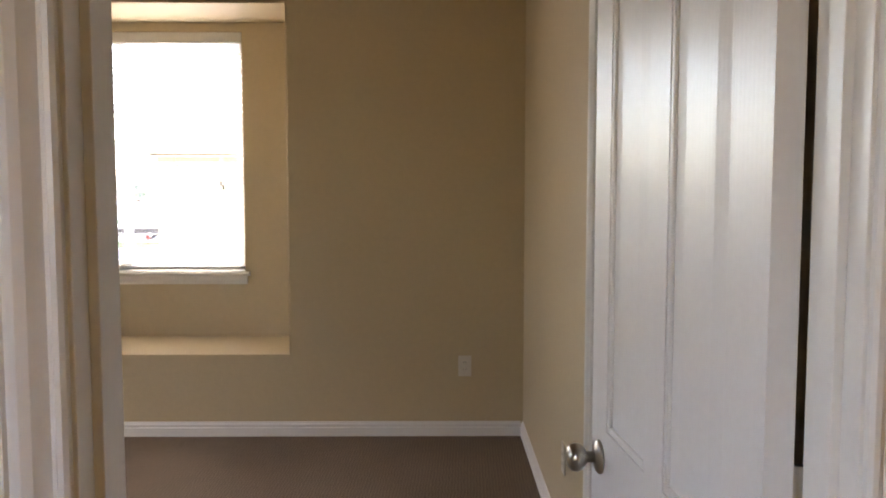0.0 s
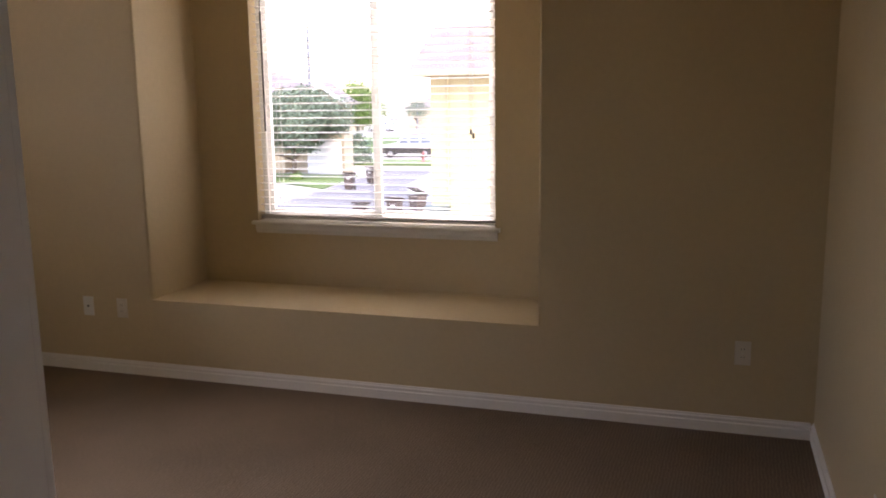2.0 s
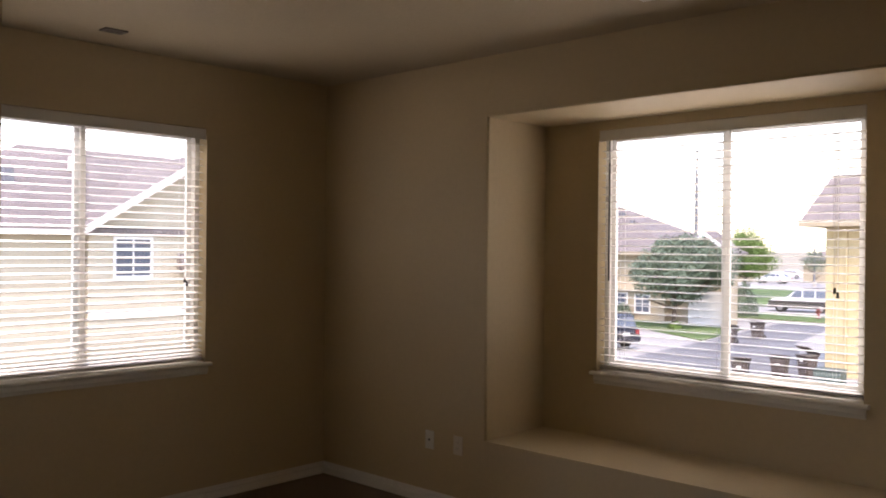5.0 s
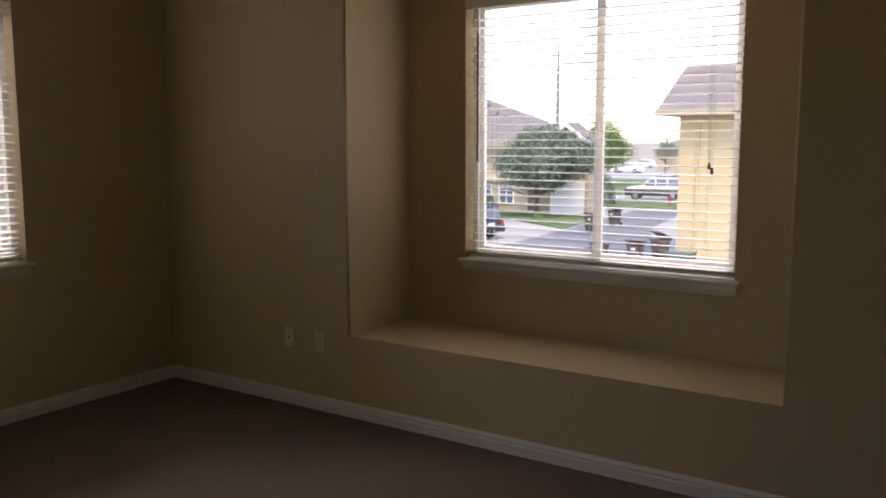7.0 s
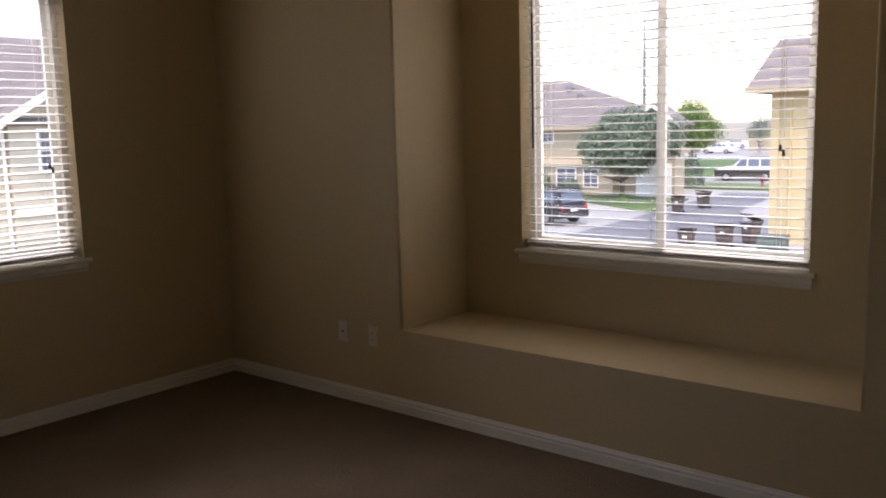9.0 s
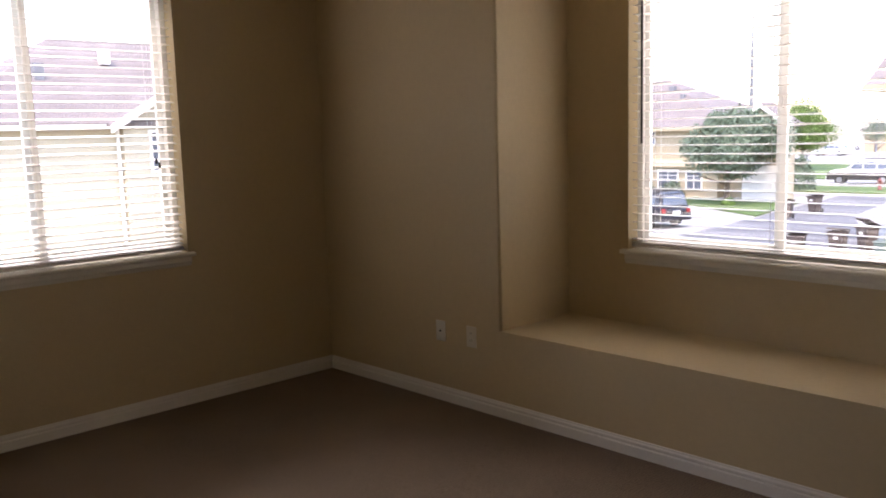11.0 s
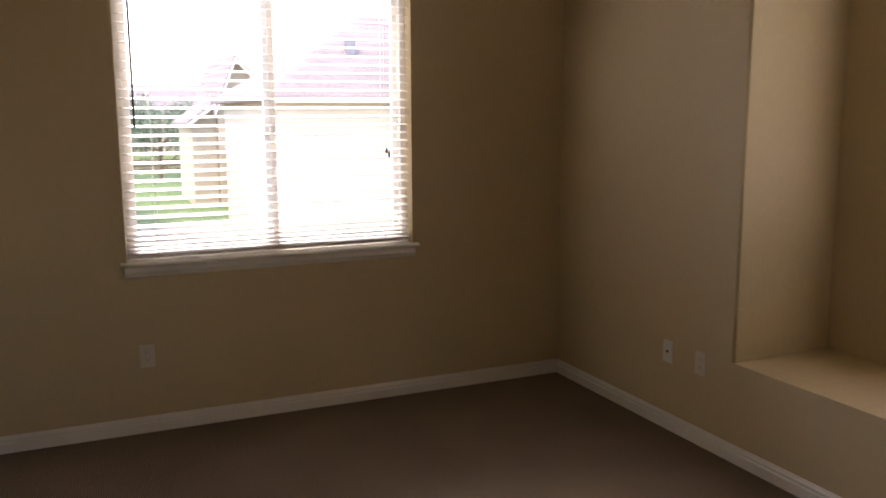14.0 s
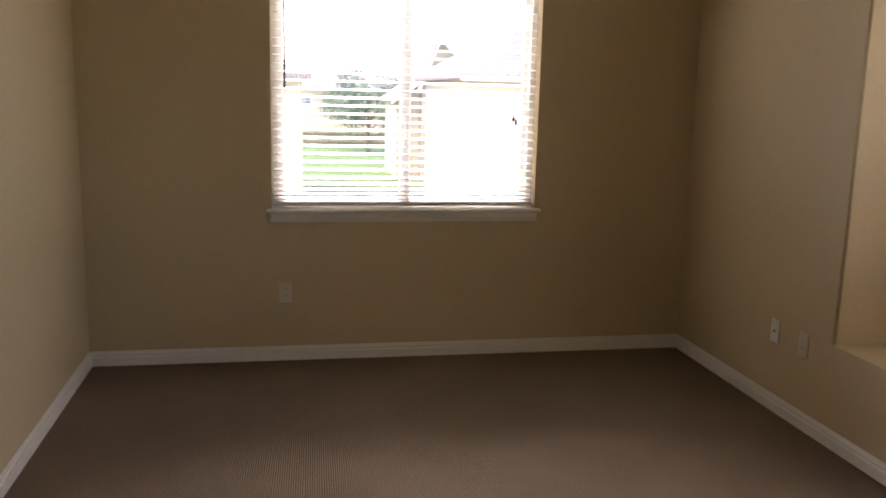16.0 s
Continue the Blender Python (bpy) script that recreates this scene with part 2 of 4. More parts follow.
structure("niche_side_wall", boxes((NX0 - 0.1, T, 0.2, NX0, ND, NZ1 + 0.25)), WALL, "tan painted side of the window niche", "wall")
structure("niche_side_wall", boxes((NX1, T, 0.2, NX1 + 0.1, ND, NZ1 + 0.25)), WALL, "tan painted side of the window niche", "wall")
structure("niche_top", boxes((NX0, T, NZ1, NX1, ND, NZ1 + 0.2)), WALL, "tan painted soffit of the window niche", "wall")
bm = boxes((NX0, R, NZ0 - 0.02, NX1, T, NZ0), (NX0, T, 0.2, NX1, ND, NZ0))
structure("niche_seat", bm, WALL, "tan painted ledge of the window niche", "ledge")
bead = bmesh.new()
CX0, CX1, CZ0, CZ1 = NX0 - R, NX1 + R, NZ0, NZ1 + R
for p, q in (((CX0, CZ0), (CX0, CZ1)), ((CX1, CZ0), (CX1, CZ1)), ((CX0, CZ1), (CX1, CZ1))):
    tube(bead, (p[0], R, p[1]), (q[0], R, q[1]), R, seg=32)
for f in bead.faces:
    f.smooth = len(f.verts) == 4
structure("corner_trim", bead, WALL, "rounded painted plaster edge of the niche", "trim")
structure("wall_west", boxes((-0.16, S - T, 0, 0, BY0, H), (-0.16, BY1, 0, 0, 0, H), (-0.16, BY0, 0, 0, BY1, BZ0), (-0.16, BY0, BZ1, 0, BY1, H)),
          WALL, "tan painted wall with one window", "wall")
structure("wall_south", boxes((0, S - T, 0, 3.6, S, H)), WALL, "plain tan painted wall", "wall")
# the opening is unseen, added so that sky light reaches the hall and door
structure("wall_return", boxes((3.48, -6.3, 0, 3.6, -5.75, H), (3.48, -4.9, 0, 3.6, S - T, H), (3.48, -5.75, 0, 3.6, -4.9, 1.0), (3.48, -5.75, 1.95, 3.6, -4.9, H)),
          HALL, "plain tan painted return wall with an added light opening", "wall")
structure("wall_door", boxes((3.6, DH, 0, JL - 0.02, DW, H), (JR + 0.02, DH, 0, W, DW, H), (JL - 0.02, DH, 2.06, JR + 0.02, DW, H)),
          WALL, "tan painted wall around the bedroom doorway", "wall")
structure("wall_east", boxes((W, CY1 + 0.02, 0, W + T, 0, H), (W, DH, 0, W + T, CY0 - 0.02, H), (W, CY0 - 0.02, 2.06, W + T, CY1 + 0.02, H)),
          WALL, "tan painted wall with a closet door", "wall")
# hall behind the doorway
structure("hall_wall", boxes((6.48, -6.3, 0, 6.6, DH, H)), HALL, "warm tan hall wall", "wall")
structure("hall_wall", boxes((3.6, DH - 0.012, 0, JL - 0.08, DH, H)), HALL, "warm tan hall wall beside the doorway", "wall")
structure("hall_wall", boxes((3.6, -6.3, 0, 6.48, -6.18, H)),
          HALL, "warm tan hall wall", "wall")
structure("hall_wall", boxes((W + T, DH, 0, 6.48, DH + T, H)), HALL, "warm tan hall wall", "wall")


def baseboard(name, a, b, n):
    """A moulded skirting board from a to b along the floor; n points into the room."""
    prof = [(0, 0), (0.015, 0), (0.015, 0.046), (0.0135, 0.049), (0.007, 0.051), (0.007, 0.056), (0.012, 0.058), (0.012, 0.067), (0.006, 0.0745), (0.005, 0.081), (0, 0.082)]
    bm = extrude_profile(bmesh.new(), [(a[0] + n[0] * d, a[1] + n[1] * d, z) for d, z in prof], (*a, 0), (*b, 0))
    return structure(name, bm, TRIM, "white moulded wooden baseboard", "baseboard")


baseboard("baseboard", (0.014, 0), (W - 0.014, 0), (0, -1))
baseboard("baseboard", (0, 0), (0, S), (1, 0))
baseboard("baseboard", (0.014, S), (3.6, S), (0, 1))
baseboard("baseboard", (3.6, S), (3.6, DW), (1, 0))
baseboard("baseboard", (3.614, DW), (JL - 0.08, DW), (0, 1))
baseboard("baseboard", (W, 0), (W, CY1 + 0.075), (-1, 0))
baseboard("baseboard", (W, CY0 - 0.075), (W, DW), (-1, 0))


def casing_profile(o, u, n, width=0.068):
    """Outline of a door casing: o its inner edge, u away from the opening, n out of the wall."""
    prof = [(0, 0), (0, 0.009), (0.004, 0.013), (0.010, 0.013), (0.013, 0.008), (0.017, 0.007), (0.022, 0.012), (0.030, 0.019), (0.040, 0.0225), (0.048, 0.021), (0.051, 0.014), (0.055, 0.014), (0.058, 0.018), (width, 0.017), (width, 0)]
    return [(o[0] + u[0] * a + n[0] * d, o[1] + u[1] * a + n[1] * d, 0) for a, d in prof]


def door_frame(name, label, a, b, u, faces, depth0, depth1, stop):
    """Jambs, head, stops and casings of a doorway between the points a and b (u from a to b)."""
    u = Vector((*u, 0))
    n = Vector((-u.y, u.x, 0))
    root = tagged(new(name), label, "door frame", "", "structure")
    A, B = Vector((*a, 0)), Vector((*b, 0))

    def slab(o, lo, hi, d0, d1, z0, z1):
        c = [o + u * lo + n * d0, o + u * hi + n * d1]
        return boxes((min(c[0].x, c[1].x), min(c[0].y, c[1].y), z0, max(c[0].x, c[1].x), max(c[0].y, c[1].y), z1), bevel=0.0015)
    part("jamb", slab(A, -0.02, 0, depth0, depth1, 0, 2.04), TRIM, root)
    part("jamb", slab(B, 0, 0.02, depth0, depth1, 0, 2.04), TRIM, root)
    part("head", slab(A, 0, (B - A).length, depth0, depth1, 2.04, 2.06), TRIM, root)
    part("stop", slab(A, 0, 0.011, stop, stop + 0.035, 0, 2.04), TRIM, root)
    part("stop", slab(B, -0.011, 0, stop, stop + 0.035, 0, 2.04), TRIM, root)
    for d, s in faces:
        for o, w in ((A - u * 0.005, -u), (B + u * 0.005, u)):
            bm = extrude_profile(bmesh.new(), casing_profile(o + n * d, w, n * s), (0, 0, 0), (0, 0, 2.115))
            part("casing", bm, TRIM, root)
        c = [A + n * d - u * 0.005, B + n * (d + s * 0.017) + u * 0.005]
        part("casing", boxes((min(c[0].x, c[1].x), min(c[0].y, c[1].y), 2.046, max(c[0].x, c[1].x), max(c[0].y, c[1].y), 2.115), bevel=0.003), TRIM, root)
    return root


door_frame("door_frame", "white painted bedroom door frame with moulded casing", (JL, DH), (JR, DH), (1, 0), ((0.0, -1), (0.12, 1)), -0.0, 0.12, 0.035)
door_frame("door_frame", "white painted closet door frame", (W, CY0), (W, CY1), (0, 1), ((0.0, 1),), -0.12, 0.0, -0.075)


def knob(parent, side, x, z, y):
    """A round knob with its rose on the face of a door at local y, turned to side (+1 or -1)."""
    m = Matrix.Translation((x, y, z)) @ Matrix.Rotation(-side * math.pi / 2, 4, 'X')
    k = part("knob", lathe(bmesh.new(), [(0.011, 0.006), (0.011, 0.026), (0.018, 0.03), (0.0255, 0.038), (0.0275, 0.047), (0.025, 0.057), (0.017, 0.064), (0.004, 0.066)], m), NICKEL, parent, "round satin nickel knob")
    part("rose", lathe(bmesh.new(), [(0.033, 0.0), (0.033, 0.004), (0.029, 0.008), (0.014, 0.011), (0.012, 0.012)], m), NICKEL, k)


def panel_door(name, label, width, at, swing, knob_z=0.895):
    """A four-panel door: hinge edge on local x = 0, faces at local y = 0 and 0.035; swing as pose."""
    root = thing(name, label, "door", at=at)
    t, st, mid = 0.035, 0.105, 0.085
    h, z1, z2, z3, z4 = 2.03, 0.20, 0.80, 0.955, 1.90
    a0, a1, a2, a3 = st, width / 2 - mid / 2, width / 2 + mid / 2, width - st
    bm = boxes((0, 0, 0.012, a0, t, h), (a3, 0, 0.012, width, t, h), (a0, 0, 0.012, a3, t, z1), (a0, 0, z2, a3, t, z3), (a0, 0, z4, a3, t, h),
               (a1, 0, z1, a2, t, z2), (a1, 0, z3, a2, t, z4))
    part("door_leaf", bm, DOOR, root)
    for x0, x1 in ((a0, a1), (a2, a3)):
        for p0, p1 in ((z1, z2), (z3, z4)):
            bm = boxes((x0, 0.008, p0, x1, t - 0.008, p1))
            for y, d in ((0.0, 1), (t, -1)):
                f0, f1 = y + d * 0.0075, y + d * 0.003
                lo = [Vector((x, f0, z)) for x, z in ((x0 + .013, p0 + .013), (x1 - .013, p0 + .013), (x1 - .013, p1 - .013), (x0 + .013, p1 - .013))]
                hi = [Vector((x, f1, z)) for x, z in ((x0 + .06, p0 + .06), (x1 - .06, p0 + .06), (x1 - .06, p1 - .06), (x0 + .06, p1 - .06))]
                lo, hi = [bm.verts.new(v) for v in lo], [bm.verts.new(v) for v in hi]
                for k in range(4):
                    bm.faces.new((lo[k], lo[(k + 1) % 4], hi[(k + 1) % 4], hi[k]))
                bm.faces.new(hi)
            bmesh.ops.recalc_face_normals(bm, faces=bm.faces)
            panel = part("panel", bm, DOOR, root)
            fr = bmesh.new()
            for y, d in ((0.0, 1), (t, -1)):
                ys = sorted((y + d * 0.0015, y + d * 0.0095))
                for r in ((x0, p0, x0 + .014, p1), (x1 - .014, p0, x1, p1), (x0 + .014, p0, x1 - .014, p0 + .014), (x0 + .014, p1 - .014, x1 - .014, p1)):
                    box(fr, r[0], ys[0], r[1], r[2], ys[1], r[3], bevel=0.004)
            part("panel_moulding", fr, DOOR, panel)
    knob(root, 1, width - 0.062, knob_z, t)
    knob(root, -1, width - 0.062, knob_z, 0)
    part("latch_plate", boxes((width - 0.001, 0.006, knob_z - 0.028, width + 0.0012, t - 0.006, knob_z + 0.028)), NICKEL, root)
    for z in (0.22, 1.02, 1.8):
        part("hinge", tube(bmesh.new(), (-0.006, -0.004, z), (-0.006, -0.004, z + 0.09), 0.006), NICKEL, root)
    return root


# the bedroom door stands open; its visible face is the one turned to the doorway
panel_door("bedroom_door", "white panelled bedroom door standing open, nickel knob", 0.745, pose(JR - 0.005, DW + 0.012, 0, 0, 0, 94.2), 0)
panel_door("closet_door", "white panelled closet door, closed", CY1 - CY0 - 0.006, pose(W + 0.112, CY0 + 0.003, 0, 0, 0, 90), 0, 0.945)


# ---------------------------------------------------------------- windows and blinds
def window(name, label, width, z0, z1, m, mull=0.5):
    """A sliding window in an opening: local x along the wall, y outwards from the room side, 0 the wall face."""
    root = thing(name, label, "window", kind="structure", at=m)
    y0, y1 = 0.085, 0.15
    f = 0.034
    fr = part("window_frame", boxes((0, y0, z0, f, y1, z1), (width - f, y0, z0, width, y1, z1), (f, y0, z0, width - f, y1, z0 + f), (f, y0, z1 - f, width - f, y1, z1), bevel=0.003), VINYL, root)
    c = width * mull
    for k, (a, b, yy) in enumerate(((f, c + 0.03, 0.10), (c - 0.03, width - f, 0.125))):
        s = 0.032
        sash = part("sash", boxes((a, yy, z0 + f, a + s, yy + 0.022, z1 - f), (b - s, yy, z0 + f, b, yy + 0.022, z1 - f),
                                  (a + s, yy, z0 + f, b - s, yy + 0.022, z0 + f + s), (a + s, yy, z1 - f - s, b - s, yy + 0.022, z1 - f), bevel=0.003), VINYL, root)
        pane = part("pane", boxes((a + s - .004, yy + 0.009, z0 + f + s - .004, b - s + .004, yy + 0.013, z1 - f - s + .004)), GLASS, sash)
        pane.visible_shadow = False
    part("sash_latch", boxes((c - 0.012, 0.088, (z0 + z1) / 2 - .03, c + 0.012, 0.1, (z0 + z1) / 2 + .03), bevel=0.003), VINYL, root)
    prof = [(-0.032, z0 - 0.022), (-0.038, z0 - 0.016), (-0.038, z0 - 0.006), (-0.032, z0), (0.085, z0 + 0.001), (0.085, z0 - 0.0005), (0, z0 - 0.0005), (0, z0 - 0.022)]
    part("window_sill", extrude_profile(bmesh.new(), [(-0.03, y, z) for y, z in prof], (0, 0, 0), (width + 0.06, 0, 0)), SILL, root, "white painted wooden stool")
    prof = [(0, z0 - 0.022), (-0.018, z0 - 0.022), (-0.018, z0 - 0.05), (-0.013, z0 - 0.06), (-0.007, z0 - 0.075), (0, z0 - 0.075)]
    part("apron", extrude_profile(bmesh.new(), [(-0.012, y, z) for y, z in prof], (0, 0, 0), (width + 0.024, 0, 0)), SILL, root)
    return root


def blind(name, label, width, z0, z1, m, tilt, stack, wand_z, tassel_z):
    """A wooden slat blind hung inside a window opening; stack: slats lying on one another at the bottom."""
    root = thing(name, label, "blind", at=m)
    a, b = 0.012, width - 0.012
    part("headrail", boxes((a, 0.012, z1 - 0.05, b, 0.062, z1 - 0.004)), VINYL, root)
    part("valance", boxes((0.004, 0.0, z1 - 0.068, width - 0.004, 0.01, z1 - 0.002), bevel=0.003), SLAT, root, "white slatted valance")
    pitch, yc, d = 0.0445, 0.038, 0.0245
    slat = bpy.data.meshes.new("slat")
    bm = bmesh.new()
    n = 4
    rows = []
    for k in range(n + 1):
        u = -1 + 2 * k / n
        rows.append((u * d, 0.0022 * (1 - u * u)))
    pts = [(a, y, z + 0.0013) for y, z in rows] + [(a, y, z - 0.0013) for y, z in reversed(rows)]
    extrude_profile(bm, pts, (a, 0, 0), (b, 0, 0))
    bm.to_mesh(slat)
    bm.free()
    slat.materials.append(SLAT)
    zb = z0 + 0.012
    part("bottom_rail", boxes((a, yc - 0.025, zb, b, yc + 0.025, zb + 0.016), bevel=0.003), SLAT, root)
    z = zb + 0.016 + 0.006
    rnd = random.Random(5)
    k = 0
    while z < z1 - 0.085:
        s = new("slat", slat)
        s.parent = root
        s.matrix_basis = pose(0, yc, z, tilt + rnd.uniform(-1.2, 1.2), rnd.uniform(-0.06, 0.06), 0)
        z += 0.019 + 0.004 * k if k < stack else pitch
        k += 1
    for x in (a + 0.14, width / 2, b - 0.14):
        c = bmesh.new()
        for y in (yc - 0.0265, yc + 0.0265):
            tube(c, (x, y, zb), (x, y, z1 - 0.05), 0.0011, seg=5)
        part("ladder_cord", c, CORD, root)
    c = bmesh.new()
    for q in range(6):
        tube(c, (0.075, 0.004, z1 - 0.07 - q * 0.022), (0.075, 0.004, z1 - 0.084 - q * 0.022), 0.0035, seg=6)
    tube(c, (0.075, 0.004, z1 - 0.07), (0.075, 0.004, z1 - 0.2), 0.0016, seg=5)
    tube(c, (0.075, 0.004, z1 - 0.2), (0.075, 0.004, wand_z), 0.0058, seg=8)
    part("tilt_wand", c, WAND, root, "thin dark tilt wand")
    c = bmesh.new()
    xs = width - 0.135
    for o in (-0.004, 0.004):
        tube(c, (xs + o, 0.003, z1 - 0.06), (xs + o * 2, 0.003, tassel_z + 0.03), 0.001, seg=5)
    part("pull_cord", c, CORD, root)
    c = bmesh.new()
    for o, dz in ((-0.009, 0.0), (0.006, -0.022)):
        lathe(c, [(0.002, 0.03), (0.006, 0.024), (0.0085, 0.0), (0.006, -0.002)][::-1], Matrix.Translation((xs + o, 0.002, tassel_z + dz)), 10)
    part("tassel", c, DARK, root, "dark cord tassels")
    return root


window("window_1", "white vinyl sliding window with wooden sill in niche", AX1 - AX0, AZ0, AZ1, pose(AX0, ND, 0), 0.5)
blind("window_blind", "white slatted blind, slats open, in the niche window", AX1 - AX0, AZ0, AZ1, pose(AX0, ND + 0.004, 0), -4, 1, 1.42, 1.40)
window("window_2", "white vinyl sliding window with wooden sill, bright outside", BY1 - BY0, BZ0, BZ1, pose(0, BY0, 0, 0, 0, 90), 0.5)
blind("window_blind", "white slatted blind, lower slats gathered closer together", BY1 - BY0, BZ0, BZ1, pose(-0.004, BY0, 0, 0, 0, 90), 10, 5, 1.53, 1.38)


# ---------------------------------------------------------------- wall plates and vents
def plate(name, label, m, kind_of):
    """A wall plate: local x along the wall, z up, y into the room."""
    face = ALMOND if kind_of == "duplex" else PLASTIC
    root = thing(name, label, "socket" if kind_of == "duplex" else "wall plate", at=m)
    part("cover_plate", boxes((-0.036, 0, -0.058, 0.036, 0.006, 0.058), bevel=0.003), face, root)
    if kind_of == "duplex":
        for z in (-0.0195, 0.0195):
            f = part("receptacle", boxes((-0.0165, 0.005, z - 0.0145, 0.0165, 0.0085, z + 0.0145), bevel=0.003), face, root)
            for x in (-0.0065, 0.0065):
                part("slot", boxes((x - 0.001, 0.0084, z - 0.003, x + 0.001, 0.0088, z + 0.006)), DARK, f)
    else:
        part("jack", lathe(bmesh.new(), [(0.0065, 0.005), (0.0065, 0.009), (0.0045, 0.010), (0.004, 0.013), (0.002, 0.0135)], Matrix.Rotation(-math.pi / 2, 4, 'X'), 12), DARK, root, "dark cable jack")
    for z in ((0,) if kind_of == "duplex" else (-0.042, 0.042)):
        part("screw", lathe(bmesh.new(), [(0.003, 0.0), (0.003, 0.0068), (0.001, 0.0072)], Matrix.Translation((0, 0, z)) @ Matrix.Rotation(-math.pi / 2, 4, 'X'), 8), PLASTIC, root)


plate("cable_plate", "white wall plate with one dark cable jack", pose(1.046, 0, 0.402, 0, 0, 180), "jack")
plate("wall_socket", "almond double wall socket beside the niche", pose(1.286, 0, 0.402, 0, 0, 180), "duplex")
plate("wall_socket", "almond double wall socket near the corner", pose(4.771, 0, 0.397, 0, 0, 180), "duplex")
plate("wall_socket", "almond double wall socket low on tan wall", pose(W, -1.53, 0.373, 0, 0, 90), "duplex")
plate("wall_socket", "almond double wall socket under the window", pose(0, -2.405, 0.396, 0, 0, -90), "duplex")
plate("cable_plate", "white wall plate with one dark cable jack", pose(1.68, S, 0.36, 0, 0, 0), "jack")


def register(name, label, m, w, d, material):
    """A louvred register on the ceiling: local x its length, z up to the ceiling face."""
    root = thing(name, label, "vent", at=m)
    part("frame", boxes((-w, -d, -0.008, w, -d + 0.02, 0), (-w, d - 0.02, -0.008, w, d, 0), (-w, -d + 0.02, -0.008, -w + 0.02, d - 0.02, 0), (w - 0.02, -d + 0.02, -0.008, w, d - 0.02, 0), bevel=0.002), material, root)
    # no duct is cut: a dark sheet draws the shade behind the louvres
    part("duct_shade", boxes((-w + 0.02, -d + 0.02, -0.0015, w - 0.02, d - 0.02, -0.0005)), DARK, root)
    k = -d + 0.03
    while k < d - 0.025:
        part("slat", boxes((-w + 0.02, k, -0.007, w - 0.02, k + 0.006, -0.002)), material, root)
        k += 0.014
    return root


register("ceiling_vent", "small tan metal ceiling vent", pose(0.37, -1.76, H, 0, 0, 90), 0.062, 0.042, VENT)
register("ceiling_vent", "pale metal ceiling vent near the niche", pose(2.93, -0.5, H), 0.17, 0.09, PLASTIC)

# ---------------------------------------------------------------- outdoors
G = -3.1
gm = bmesh.new()
box(gm, -2500, -2500, G - 1, 2500, 2500, G)
structure("ground", gm, DIRT, "pale dry ground", "ground")


def slab_poly(name, pts, z, material, label, category):
    bm = bmesh.new()
    extrude_profile(bm, [(x, y, G - 0.3) for x, y in pts], (0, 0, 0), (0, 0, z + 0.3))
    return structure(name, bm, material, label, category)


slab_poly("pavement", [(-60, 14), (14, 14), (14, 53), (-60, 53)], 0.02, CONCRETE, "pale concrete parking court and drives", "pavement")
slab_poly("road", [(-14.2, 15), (-6.0, 15), (-6.6, 28), (-11.5, 40), (-13.2, 51), (-16.6, 51), (-15.0, 36), (-14.2, 27)], 0.03, ASPHALT, "grey asphalt lane", "road")
slab_poly("lawn", [(-28, 42.5), (-21.2, 41.2), (-15.2, 37.2), (-16.5, 45), (-28, 46)], 0.1, GRASS, "mown green grass under a tree", "lawn")
slab_poly("lawn", [(-70, 53.5), (30, 53.5), (30, 58.5), (-70, 58.5)], 0.1, GRASS, "strip of mown green grass", "lawn")
slab_poly("road", [(-90, 59), (40, 59), (40, 66), (-90, 66)], 0.05, CONCRETE, "pale street between strips of grass", "road")
slab_poly("lawn", [(-90, 66.5), (40, 66.5), (40, 96), (-90, 96)], 0.1, GRASS, "mown green grass", "lawn")
slab_poly("road", [(-120, 96.5), (60, 96.5), (60, 150), (-120, 150)], 0.05, CONCRETE, "pale far car park", "road")
slab_poly("lawn", [(-95, -12), (-33, -12), (-33, 14), (-95, 14)], 0.1, GRASS, "mown green grass between houses", "lawn")


def house_window(parent, m, w, h, cross=True):
    """A small house window: local x along the wall, y out of it."""
    win = part("window", boxes((-w / 2 - .09, 0, -h / 2 - .09, -w / 2, .06, h / 2 + .09), (w / 2, 0, -h / 2 - .09, w / 2 + .09, .06, h / 2 + .09),
                               (-w / 2, 0, -h / 2 - .09, w / 2, .06, -h / 2), (-w / 2, 0, h / 2, w / 2, .06, h / 2 + .09)), HWHITE, parent, "white framed window")
    win.matrix_basis = m
    part("pane", boxes((-w / 2, 0.005, -h / 2, w / 2, 0.02, h / 2)), HGLASS, win)
    if cross:
        part("muntin", boxes((-.025, .02, -h / 2, .025, .045, h / 2), (-w / 2, .02, -.02, -.025, .04, .02), (.025, .02, -.02, w / 2, .04, .02),
                             (-w / 2, .02, h / 4 - .02, -.025, .04, h / 4 + .02), (.025, .02, h / 4 - .02, w / 2, .04, h / 4 + .02)), HWHITE, win)


